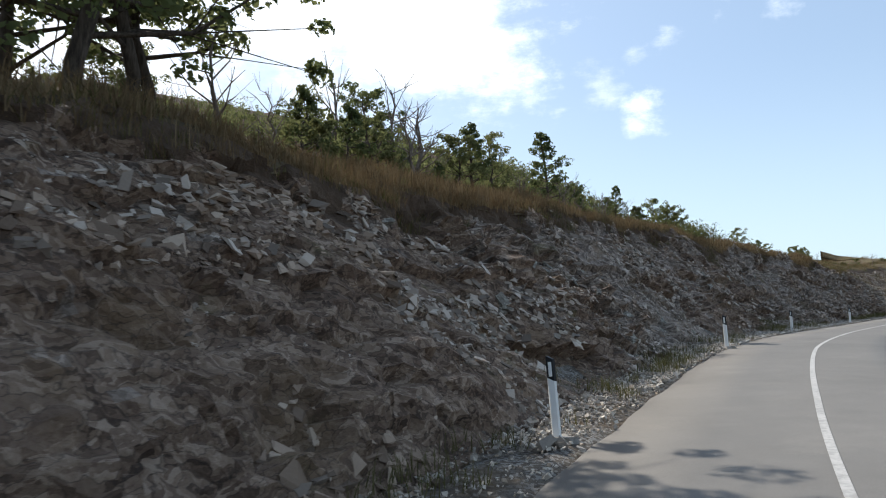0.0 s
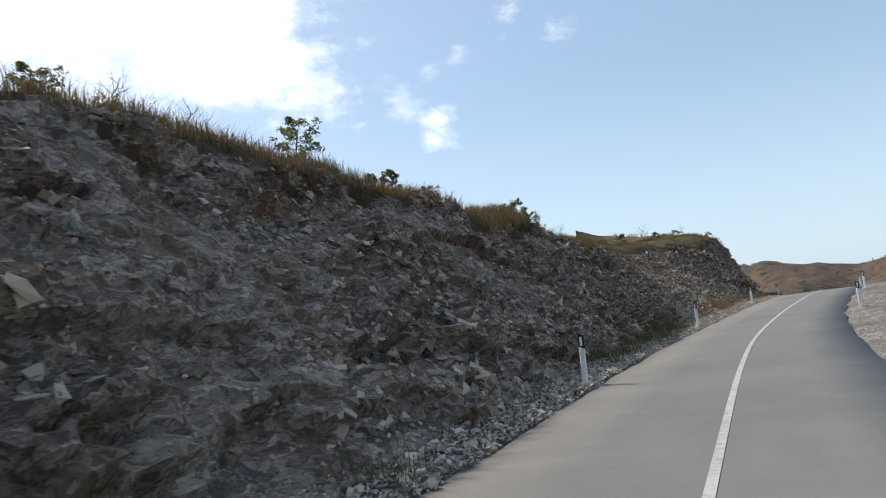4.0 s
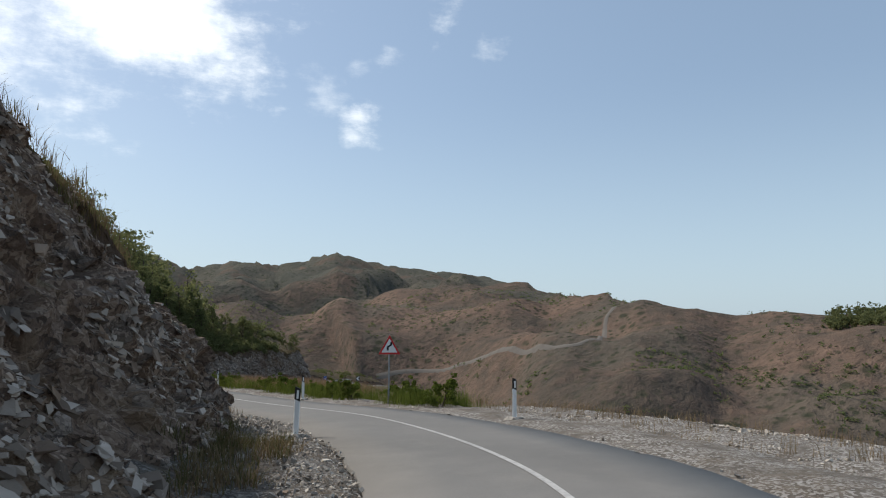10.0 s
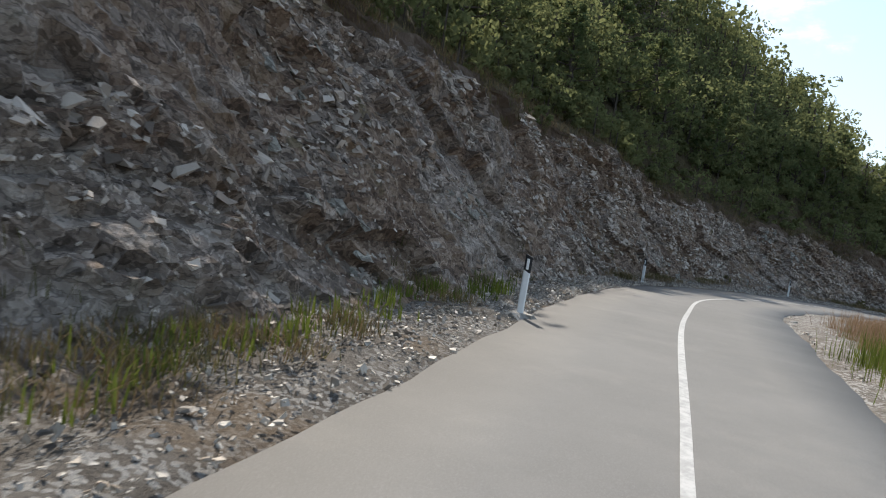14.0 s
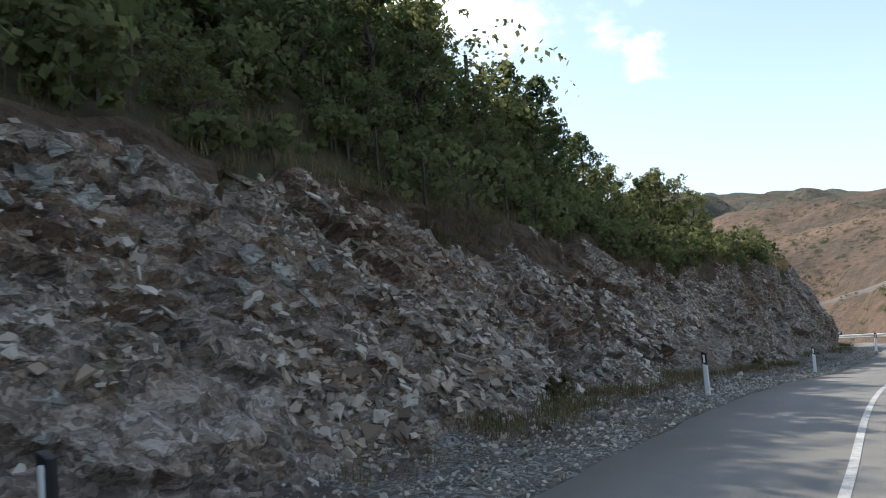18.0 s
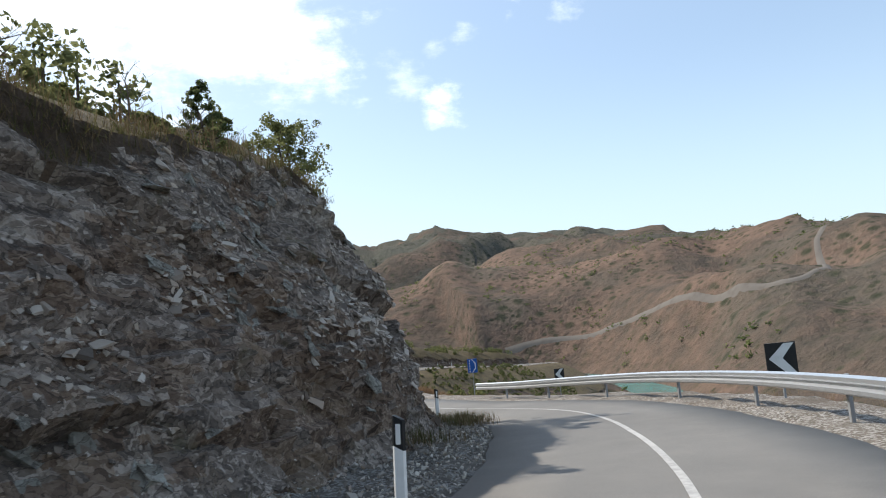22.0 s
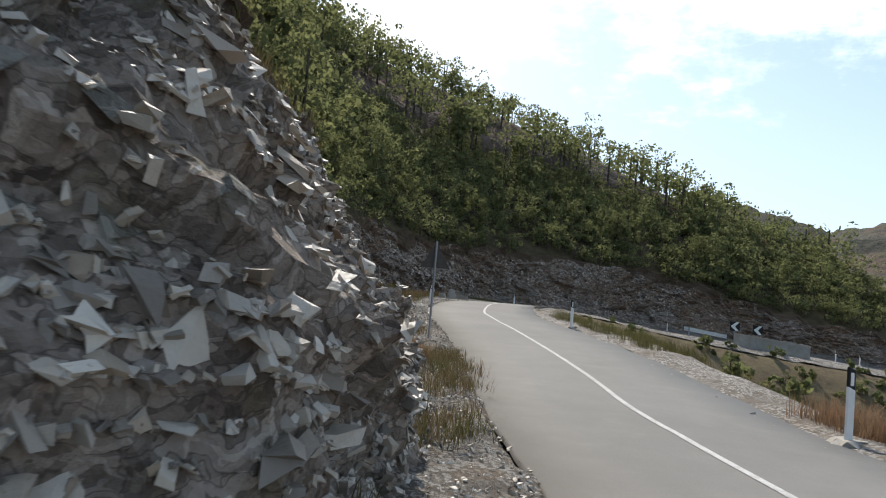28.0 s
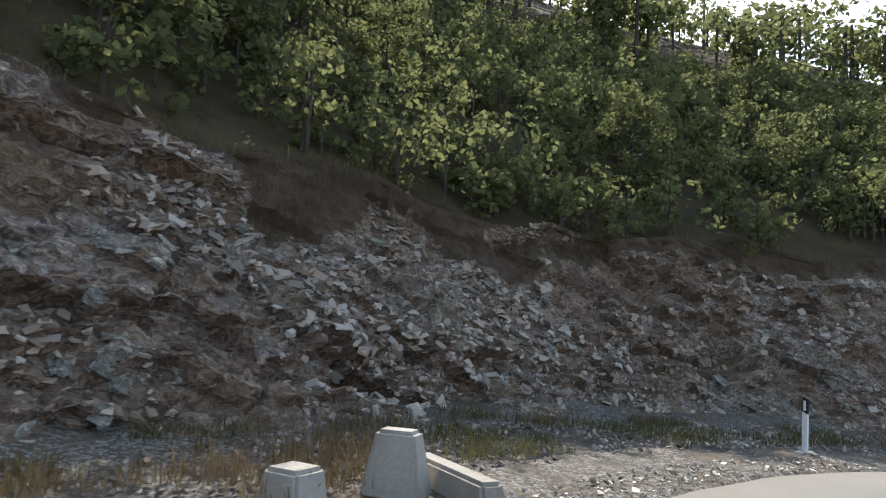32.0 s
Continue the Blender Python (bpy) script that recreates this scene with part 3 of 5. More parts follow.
rise = np.where(u < 1, u ** 0.85, 1 - 0.35 * (u - 1))
spur = 0.25 - np.abs(fbm(xyz0, 0.0045, 4, 9)) * 1.3
far_z = LAKE_Z - 6 + (ridge_h - LAKE_Z + 6) * np.clip(rise, 0, 1.2) + np.where(u < 1, 4 * u * (1 - u), 0) * (10 + 0.04 * r) * spur + np.where(u < 1, 1, 0.3) * (3.2 * fbm(xyz0, 0.03, 3, 5) + np.clip(u * 3, 0, 1) * 8 * (0.3 - np.abs(fbm(xyz0, 0.011, 3, 12))))
blend = np.clip((dist - np.where(side > 0, 70, 32)) / np.where(side > 0, 110, 65), 0, 1)
blend = blend * blend * (3 - 2 * blend)
west = np.clip((azd - 5) / 10, 0, 1) * np.clip((175 - azd) / 15, 0, 1)
GZ = close * (1 - blend) + (far_z + west * np.clip(np.where(side > 0, close, far_z) - far_z, 0, None)) * blend
GZ = np.where(dist < 7, np.minimum(GZ, gz - 1.2), GZ)
tagged(part("ground", mesh_of("ground", np.stack([GX, GY, GZ], 1), grid_faces(len(ang), len(rad)), "hills", True)), "dry brown scrub-covered hills round a reservoir", "hills", kind="structure")


def ground_z(x, y):
    """Height of the ground sheet at a place."""
    a = np.arctan2(-(np.asarray(x, float) - HUB[0]), np.asarray(y, float) - HUB[1])
    q = np.hypot(np.asarray(x, float) - HUB[0], np.asarray(y, float) - HUB[1])
    i, j = np.interp(a, ang, np.arange(len(ang))), np.interp(q, rad, np.arange(len(rad)))
    i0, j0 = np.minimum(i.astype(int), len(ang) - 2), np.minimum(j.astype(int), len(rad) - 2)
    fi, fj, z = i - i0, j - j0, GZ.reshape(len(ang), len(rad))
    return (z[i0, j0] * (1 - fi) + z[i0 + 1, j0] * fi) * (1 - fj) + (z[i0, j0 + 1] * (1 - fi) + z[i0 + 1, j0 + 1] * fi) * fj


# a graded track that climbs the slope across the valley
TRACK = np.array([(363, 472), (350, 465), (322, 432), (304, 411), (284, 408), (278, 422), (276, 448), (275, 475), (274, 499), (265, 526), (251, 543), (233, 549), (221, 551)], float)
steps = np.linspace(0, len(TRACK) - 1, 160)
mid_line = np.stack([np.interp(steps, np.arange(len(TRACK)), TRACK[:, i]) for i in (0, 1)], 1)
for _ in range(14):
    mid_line[1:-1] = 0.25 * mid_line[:-2] + 0.5 * mid_line[1:-1] + 0.25 * mid_line[2:]
side_way = np.gradient(mid_line, axis=0)[:, ::-1] * (1, -1)
side_way /= np.linalg.norm(side_way, axis=1)[:, None]
rows = []
for w, lift in ((-3.0, -0.6), (-1.0, 0.3), (1.0, 0.3), (2.0, -0.6)):
    xy = mid_line + side_way * (w + 0.7 * np.sin(steps * 5 + w)[:, None] * (abs(w) > 2))
    rows.append(np.c_[xy, ground_z(xy[:, 0], xy[:, 1]) + lift])
tagged(part("hill_track", mesh_of("hill_track", np.stack(rows, 1).reshape(-1, 3), grid_faces(160, 4), "track", True)), "pale graded dirt track across the far slope", "track", kind="structure")
lake = mesh_of("lake", [(HUB[0] - 900, HUB[1] - 900, LAKE_Z), (HUB[0] + 1500, HUB[1] - 900, LAKE_Z), (HUB[0] + 1500, HUB[1] + 1500, LAKE_Z), (HUB[0] - 900, HUB[1] + 1500, LAKE_Z)], [(0, 1, 2, 3)], "water")
tagged(part("water", lake), "still turquoise reservoir below the road", "lake", kind="structure")


def strip(name, s0, s1, ds, offsets, mat, jitter=0.0, smooth=True, seed=3):
    """A band along the road: rows across at the given (d, h), which may be functions of s."""
    ss = np.arange(s0, s1, ds)
    d = np.stack([np.broadcast_to(o[0](ss) if callable(o[0]) else o[0], ss.shape) for o in offsets], 1)
    h = np.stack([np.broadcast_to(o[1](ss) if callable(o[1]) else o[1], ss.shape) for o in offsets], 1)
    p = on_road(ss[:, None], d, h).reshape(-1, 3)
    if jitter:
        p[:, 2] += jitter * fbm(p, 1.3, 3, seed)
        p[:, :2] += 0.6 * jitter * np.stack([fbm(p, 1.0, 2, seed + 5), fbm(p, 1.0, 2, seed + 8)], 1)
    return mesh_of(name, p, grid_faces(len(ss), len(offsets))[:, ::-1], mat, smooth)


edge_l = table([(0, 2.48), (53, 2.51), (64, 2.55), (86, 2.45), (108, 2.47), (130, 2.37), (152, 2.45), (196, 2.53), (218, 2.55), (251, 2.44), (273, 2.59), (295, 2.47), (306, 2.35), (328, 2.55), (444, 2.5)])
edge_r = table([(0, 2.5), (97, 2.41), (130, 2.44), (138, 2.15), (146, 1.98), (156, 1.95), (165, 2.15), (174, 2.5), (251, 2.5), (262, 2.39), (284, 2.7), (295, 2.35), (306, 2.35), (317, 2.65), (328, 2.45), (444, 2.5)])
wob_l = lambda s: road_off(s) + edge_l(s) + 0.03 * np.sin(s * 1.3) + 0.02 * np.sin(s * 3.1 + 1)
wob_r = lambda s: road_off(s) - edge_r(s) - 0.03 * np.sin(s * 1.3 + 2) - 0.02 * np.sin(s * 3.9)
tagged(part("road", strip("road", 0.5, S_END - 1, 0.5, [(wob_l, -0.09), (wob_l, 0.0), (lambda s: road_off(s) + 1.2, 0.02), (road_off, 0.035), (lambda s: road_off(s) - 1.2, 0.02), (wob_r, 0.0), (wob_r, -0.09)], "asphalt")), "worn grey asphalt road with a single painted line", "road", kind="structure")
tagged(part("centre_line", strip("centre_line", 0.5, S_END - 2, 0.5, [(lambda s: road_off(s) + 0.05, 0.041), (lambda s: road_off(s) - 0.05, 0.041)], "paint")), "worn white continuous centre line", "road marking", kind="structure")
verge = strip("verge", 0.5, S_END - 2, 0.25, [(lambda s: wob_l(s) - 0.12, -0.2), (lambda s: wob_l(s) + 0.02, -0.07), (lambda s: wob_l(s) + 0.3, -0.01), (3.15, 0.03), (3.4, 0.0), (3.8, -0.02), (lambda s: 0.5 * (3.9 + foot_d(s)), 0.02), (lambda s: foot_d(s) + 0.5, 0.4)], "gravel", 0.07)
tagged(part("verge_hill_side", verge), "brown earth verge with pale stone chips along the cut", "verge", kind="structure")
tagged(part("verge_valley_side", strip("verge", 0.5, S_END - 2, 0.4, [(lambda s: wob_r(s) + 0.06, -0.05), (lambda s: wob_r(s) - 0.3, 0.0), (-3.4, 0.02), (-4.4, -0.05), (-5.0, -0.25)], "gravel_pale", 0.08)), "stony verge on the valley side", "verge", kind="structure")
wide = lambda s: np.clip((np.asarray(s) - 96) / 10, 0, 1) * np.clip((200 - np.asarray(s)) / 12, 0, 1)
VALLEY = ((4.6, -0.3, 0.0), (5.6, -0.4, 0.6), (7.5, -1.3, 0.85), (10, -2.6, 0.8), (14, -4.9, 0.55), (20, -8.5, 0.3))


def valley_h(s, d):
    """Height of the ground on the valley side, at d metres out from the centre line."""
    out_, drop, flat = np.array(VALLEY).T
    return np.interp(d, np.r_[2.5, out_], np.r_[0, drop]) * (1 - np.interp(d, np.r_[2.5, out_], np.r_[0, flat]) * wide(s))


slope = strip("slope", 0.5, S_END - 2, 0.5, [(-d, (lambda s, h=h, k=k: h * (1 - k * wide(s)))) for d, h, k in VALLEY], "soil", 0.1)
slope.materials.append(M["gravel_pale"])
near_bend = np.repeat(np.arange(0.5, S_END - 2, 0.5)[:-1], len(VALLEY) - 1)
slope.polygons.foreach_set("material_index", ((near_bend > 98) & (near_bend < 144)).astype(np.int32))
tagged(part("valley_slope", slope), "earth slope with a gravel lay-by falling away to the valley", "slope", kind="structure")

# ---- rock cut: broken, bedded rock with ledges under a layer of dark earth ----
ss = np.r_[np.arange(1, 368, 0.12), np.arange(368, S_END - 4, 0.4)]
vv = np.linspace(-0.06, 1.0, 50)
f, k, t = foot_d(ss)[:, None], lean(ss)[:, None], cut_h(ss)[:, None]
along = np.stack([ss, 0 * ss, 0 * ss], 1)
wavy = 0.35 * vnoise(along, 0.35, 2)[:, None] + 0.25 * vnoise(along, 1.1, 4)[:, None]
hh = vv[None] * (t + wavy)
# talus at the foot, steeper above, a lip of roots and earth at the top
dd = f + k * hh * (0.75 + 0.25 * np.clip(hh / 3, 0, 1)) - 0.5 * np.exp(-np.clip(hh, 0, None) / 0.5)
earth_t = (0.75 + 0.55 * vnoise(along, 0.23, 6) + 0.25 * vnoise(along, 0.9, 7))[:, None] * table([(0, 0.7), (100, .5), (120, .25), (140, .6), (170, .7), (215, .45), (240, .4), (255, .7), (268, 1.2), (276, 1.9), (288, 1.5), (300, .7), (330, .6), (420, .4)])(ss)[:, None]
depth = t + wavy - hh
frayed = fbm(np.stack([np.broadcast_to(ss[:, None], hh.shape), hh, 0 * hh], -1).reshape(-1, 3), 0.9, 4, 15).reshape(hh.shape)
soft = np.clip((earth_t + 0.8 * frayed - depth) / 0.5 + 0.5, 0, 1)
dd = dd - 0.25 * np.clip(1 - depth / 0.5, 0, 1) + 0.15 * soft
P0 = on_road(ss[:, None], dd, hh).reshape(-1, 3)
tx, ty = np.interp(ss, RS, RT[:, 0]), np.interp(ss, RS, RT[:, 1])
out = np.stack([ty, -tx, 0.45 + 0 * tx], 1)
out = np.repeat(out, len(vv), 0)
bed = np.array(P0 @ Matrix.Rotation(0.5, 3, Vector((0.6, 0.5, 0.3))).transposed()) * (0.75, 0.75, 1.6)
rough_zone = np.clip(0.6 + 0.9 * fbm(P0, 0.17, 2, 21), 0.2, 1.3) * (1 - 0.5 * soft.ravel())
(b1_, _), (b2_, kind1), (b3_, kind2) = blocks(bed, 0.42, 11), blocks(bed, 1.05, 31), blocks(bed, 2.6, 51)
rel = 0.4 * fbm(P0, 0.22, 3, 3) + 0.36 * b1_ + rough_zone * (0.36 * b2_ + 0.22 * b3_) + 0.06 * fbm(P0, 4.0, 2, 9)
fade = np.clip(np.tile(vv, len(ss)) * 6 + 0.25, 0, 1) * np.clip((1.02 - np.tile(vv, len(ss))) * 5 + 0.35, 0, 1)
rel = rel * (1 - 0.55 * np.exp(-((np.repeat(ss, len(vv)) - 104) / 7) ** 4)) - 0.3 * np.exp(-((np.repeat(ss, len(vv)) - 129) / 6) ** 2)
PR = P0 + out * (rel * fade)[:, None]
# which rock each block is; paler round s 306, standing for sun glints
zone = table([(0, -.42), (26, -.42), (34, -.16), (44, -.06), (60, -.12), (75, -.18), (96, -.1), (112, -.2), (125, -.28), (138, -.2), (150, -.2), (162, -.12), (176, -.1), (205, -.14), (240, -.12), (262, -.03), (296, .15), (306, .32), (318, .15), (326, .0), (334, -.16), (345, -.16), (420, -.3)])(np.repeat(ss, len(vv)))
sort = 0.45 * kind1 + 0.4 * kind2 + 0.45 * fbm(P0, 0.2, 3, 41) + zone
what = np.where(sort > 0.68, 2, np.where(sort < 0.27, 1, 0))
bay = np.exp(-((np.repeat(ss, len(vv)) - 104) / 6.5) ** 4)
what = np.where(((soft.ravel() > 0.5) & (depth.ravel() < 1.8)) | (bay * (0.75 + fbm(P0, 0.8, 3, 63)) > 1.05), 3, what)
what = np.where((bay > 0.5) & (what != 3) & (kind2 > 0.25), 1, what)
face = mesh_of("rock_face", PR, grid_faces(len(ss), len(vv))[:, ::-1], "rock", False)
for extra in ("rock_brown", "rock_pale", "topsoil"):
    face.materials.append(M[extra])
face.polygons.foreach_set("material_index", what[grid_faces(len(ss), len(vv))[:, 0]].astype(np.int32))
tagged(part("rock_face", face), "blasted face of dark fractured shale in a road cutting", "rock face", kind="structure")

# ---- hillside above the cut: it starts from the broken upper edge of the rock ----
crest = PR.reshape(len(ss), len(vv), 3)[:, -1]
hs = np.arange(1, S_END - 5, 0.5)
crest = np.stack([np.interp(hs, ss, crest[:, i]) for i in range(3)], 1)
uu = np.r_[0.0, 0.012, 0.03, 0.06, 0.1, np.linspace(0.15, 1, 26)]
top = (foot_d(hs) + lean(hs) * cut_h(hs))[:, None] + 0.25
off = uu[None] * hill_w(hs)[:, None]
PH = settle(on_road(hs[:, None], top + off, left_h(hs[:, None], top + off)), hs[:, None])
back = np.stack([-np.interp(hs, RS, RT[:, 1]), np.interp(hs, RS, RT[:, 0]), 0.35 + 0 * hs], 1)
start = crest[:, None] + back[:, None] * off[..., None]
ease = np.clip(off / 2.2, 0, 1)[..., None]
ease = ease * ease * (3 - 2 * ease)
PH = (start * (1 - ease) + PH * ease).reshape(-1, 3)
PH[:, 2] += (0.3 * fbm(PH, 0.35, 3, 2) * np.clip(off.ravel(), 0, 1) + 1.0 * fbm(PH, 0.05, 3, 6) * np.clip(off.ravel() / 8, 0, 1))
PH[::len(uu), 2] -= 0.12
hill = mesh_of("hillside", PH, grid_faces(len(hs), len(uu))[:, ::-1], "soil", True)
# darker floor where the wood stands, with the shade put into its colour
hill.materials.append(M["litter"])
row_s = np.repeat(hs[:-1], len(uu) - 1)
hill.polygons.foreach_set("material_index", ((row_s > 130) & ((row_s < 234) | (row_s > 262))).astype(np.int32))
tagged(part("hillside", hill), "earth bank of dry grass above the cutting", "hillside", kind="structure")


def on_hill(s, off):
    """Places on the built hillside, off metres back from the broken edge of the rock."""
    s, off = np.broadcast_arrays(np.asarray(s, float), np.asarray(off, float))
    i, j = np.interp(s, hs, np.arange(len(hs))), np.interp(off / hill_w(s), uu, np.arange(len(uu)))
    i0, j0 = np.minimum(i.astype(int), len(hs) - 2), np.minimum(j.astype(int), len(uu) - 2)
    fi, fj, g = (i - i0)[..., None], (j - j0)[..., None], PH.reshape(len(hs), len(uu), 3)
    return (g[i0, j0] * (1 - fi) + g[i0 + 1, j0] * fi) * (1 - fj) + (g[i0, j0 + 1] * (1 - fi) + g[i0 + 1, j0 + 1] * fi) * fj


def bank(s, d):
    """A place on the hillside or on either verge at s, d."""
    lip_d = float(foot_d(s) + lean(s) * cut_h(s))
    if d > lip_d:
        return Vector(on_hill(s, d - lip_d))
    return Vector(on_road(s, d, float(left_h(s, d) if d > 0 else valley_h(s, -d))))


# ---- plants ----
rng = np.random.default_rng(7)


def tube(pts, radii, n=6):
    """Tapered tube round a polyline, as vertices and faces."""
    vs, fs = [], []
    for i, (p, r) in enumerate(zip(pts, radii)):
        ax = Vector(pts[min(i + 1, len(pts) - 1)]) - Vector(pts[max(i - 1, 0)])
        q = ax.to_track_quat("Z", "Y")
        for j in range(n):
            a = 2 * math.pi * j / n
            vs.append(tuple(Vector(p) + q @ Vector((math.cos(a) * r, math.sin(a) * r, 0))))
    for i in range(len(pts) - 1):
        for j in range(n):
            a, b = i * n + j, i * n + (j + 1) % n
            fs.append((a, b, b + n, a + n))
    return vs, fs


def gather(pieces):
    vs, fs = [], []
    for v, f in pieces:
        o = len(vs)
        vs += v
        fs += [tuple(i + o for i in g) for g in f]
    return vs, fs


def leaves(centres, size, spread, count, flat=0.6):
    """Small leaf blades scattered round centres."""
    c = np.repeat(np.array(centres), count, 0)
    n = len(c)
    p = c + rng.normal(0, 1, (n, 3)) * np.array(spread)
    a, b = rng.normal(0, 1, (n, 3)), rng.normal(0, 1, (n, 3))
    a[:, 2] *= flat
    a /= np.linalg.norm(a, axis=1)[:, None]
    b -= (b * a).sum(1)[:, None] * a
    b /= np.linalg.norm(b, axis=1)[:, None]
    w = size * rng.uniform(0.6, 1.4, (n, 1))
    v = np.stack([p - a * w, p - b * w * 0.45, p + a * w, p + b * w * 0.45], 1).reshape(-1, 3)
    return v, (np.arange(n)[:, None] * 4 + np.arange(4)[None])


def skeleton(height, spread, n_limbs, low=0.3, bend=0.12, up=0.5, taper=0.65):
    """Trunk and limbs: pieces to draw and the places where leaves gather."""
    pts = [Vector((0, 0, -0.3))]
    for i in range(1, 7):
        pts.append(Vector((rng.normal(0, bend), rng.normal(0, bend), height * i / 6.5)) + Vector((pts[-1].x, pts[-1].y, 0)) * 0.8)
    r0 = 0.018 * height + 0.02
    pieces, tips = [tube(pts, [r0 * (1 - 0.13 * i) for i in range(7)])], [pts[-1]]
    for i in range(n_limbs):
        u = low + (1 - low) * (i + rng.uniform(0, 0.8)) / n_limbs
        at = u * 6
        base = pts[int(at)].lerp(pts[min(int(at) + 1, 6)], at % 1)
        az = i * 2.4 + rng.uniform(-0.4, 0.4)
        ln = spread * (1.1 - taper * u) * rng.uniform(0.7, 1.2)
        way = Vector((math.cos(az), math.sin(az), up * rng.uniform(0.3, 1.3))).normalized()
        mid = base + way * ln * 0.55 + Vector((0, 0, rng.uniform(-0.1, 0.15)))
        end = base + way * ln + Vector((0, 0, ln * rng.uniform(0.0, 0.3)))
        pieces.append(tube([base, mid, end], [r0 * 0.42 * (1.1 - u * 0.7), r0 * 0.26 * (1.1 - u * 0.6), r0 * 0.08], 4))
        tips += [mid.lerp(end, 0.3), mid.lerp(end, 0.75), end]
        for _ in range(2):
            tw = end + Vector(rng.normal(0, 0.28 * ln, 3))
            pieces.append(tube([mid, tw], [r0 * 0.12, r0 * 0.04], 3))
            tips.append(tw)
    return pieces, tips


def clump_leaves(centres, radius, size, count):
    """Round leaf sprays that lie on the shells of clumps, so that each clump has a lit crown and a shaded underside."""
    c, r = np.repeat(np.asarray(centres, float), count, 0), np.repeat(np.asarray(radius, float), count)[:, None]
    n = len(c)
    u = rng.normal(0, 1, (n, 3)) + (0, 0, 0.35)
    u /= np.linalg.norm(u, axis=1)[:, None]
    p = c + u * r * rng.uniform(0.72, 1.12, (n, 1)) * (1, 1, 0.8)
    w = u + rng.normal(0, 0.45, (n, 3))
    w /= np.linalg.norm(w, axis=1)[:, None]
    a = np.cross(w, rng.normal(0, 1, (n, 3)))
    a /= np.linalg.norm(a, axis=1)[:, None]
    b = np.cross(w, a)
    k = size * rng.uniform(0.55, 1.35, (n, 1))
    return np.stack([p - a * k, p - b * k * 0.7 + a * k * 0.2, p + a * k, p + b * k * 0.7 - a * k * 0.2], 1).reshape(-1, 3)


def tree_kind(name, height, spread, limbs, leaf_mat, leaf_size, per_tip, label, category, low=0.3, up=0.5, clump=0.16, bend=0.12, taper=0.65):
    pieces, tips = skeleton(height, spread, limbs, low, bend, up, taper)
    vs, fs = gather(pieces)
    ob = thing(name, Matrix.Translation((0, 0, -400)), label, category)
    part("trunk", mesh_of("trunk", vs, fs, "bark" if per_tip else "twig", True), ob)
    if per_tip:
        lv = clump_leaves([tuple(t) for t in tips], rng.uniform(0.8, 1.7, len(tips)) * clump * height ** 0.5, leaf_size, per_tip)
        lf = np.arange(len(lv)).reshape(-1, 4)
        part("crown", mesh_of("crown", lv, lf, leaf_mat), ob)
    return ob


OAKS = [tree_kind("oak_tree", h, sp, n, "oak", ls, per, "small bushy green oak on the bank", "tree", low=0.12, clump=0.105) for h, sp, n, ls, per in ((3.6, 1.5, 14, 0.062, 44), (4.6, 1.8, 15, 0.066, 44), (3.0, 1.4, 13, 0.058, 40))]
PINES = [tree_kind("pine_tree", h, sp, n, "pine", ls, per, "dark green pointed conifer on the bank", "tree", low=0.08, up=0.2, clump=0.065, taper=1.0) for h, sp, n, ls, per in ((4.2, 1.5, 26, 0.06, 30), (6.0, 2.0, 32, 0.07, 30), (3.0, 1.1, 22, 0.055, 30))]
TALL = [tree_kind("pine_tree", 7.5, 2.6, 24, "pine", 0.075, 58, "tall dark pine with bare lower trunk", "tree", low=0.22, up=0.35, clump=0.09, bend=0.25), tree_kind("oak_tree", 6.5, 2.4, 18, "oak", 0.08, 60, "spreading dark green oak above the cut", "tree", low=0.15, clump=0.13, bend=0.2)]
BUSH = [tree_kind("bush", h, sp, n, m, ls, per, lab, "bush", low=0.02, up=0.9, clump=0.1) for h, sp, n, m, ls, per, lab in ((1.5, 1.1, 9, "oak", 0.055, 46, "rounded green shrub on the hillside"), (1.1, 0.9, 9, "weed", 0.05, 40, "low olive scrub bush among dry grass"), (1.9, 1.2, 10, "oak", 0.06, 46, "leafy green shrub on the earth bank"), (1.2, 0.8, 10, "lime", 0.05, 45, "yellow-green broom bush beside the road"))]
BARE = [tree_kind("bare_shrub", h, sp, n, "oak", 0, 0, "leafless grey shrub on the bank", "dead shrub", low=0.05, up=1.0) for h, sp, n in ((1.7, 1.0, 14), (2.4, 1.2, 16))]


def plant(kind, s, d, size=1.0, sink=0.05, spin=None):
    p = bank(s, d)
    m = Matrix.Translation((p.x, p.y, p.z - sink)) @ Matrix.Rotation(rng.uniform(0, 6.28) if spin is None else spin, 4, "Z") @ Matrix.Diagonal((*(size * rng.uniform(0.88, 1.12, 2)), size, 1))
    ob = copy_thing(kind, m)
    ob.matrix_basis = m
    return ob


def top_d(s):
    return float(foot_d(s) + lean(s) * cut_h(s))


def pick(kinds):
    return kinds[int(rng.integers(len(kinds)))]


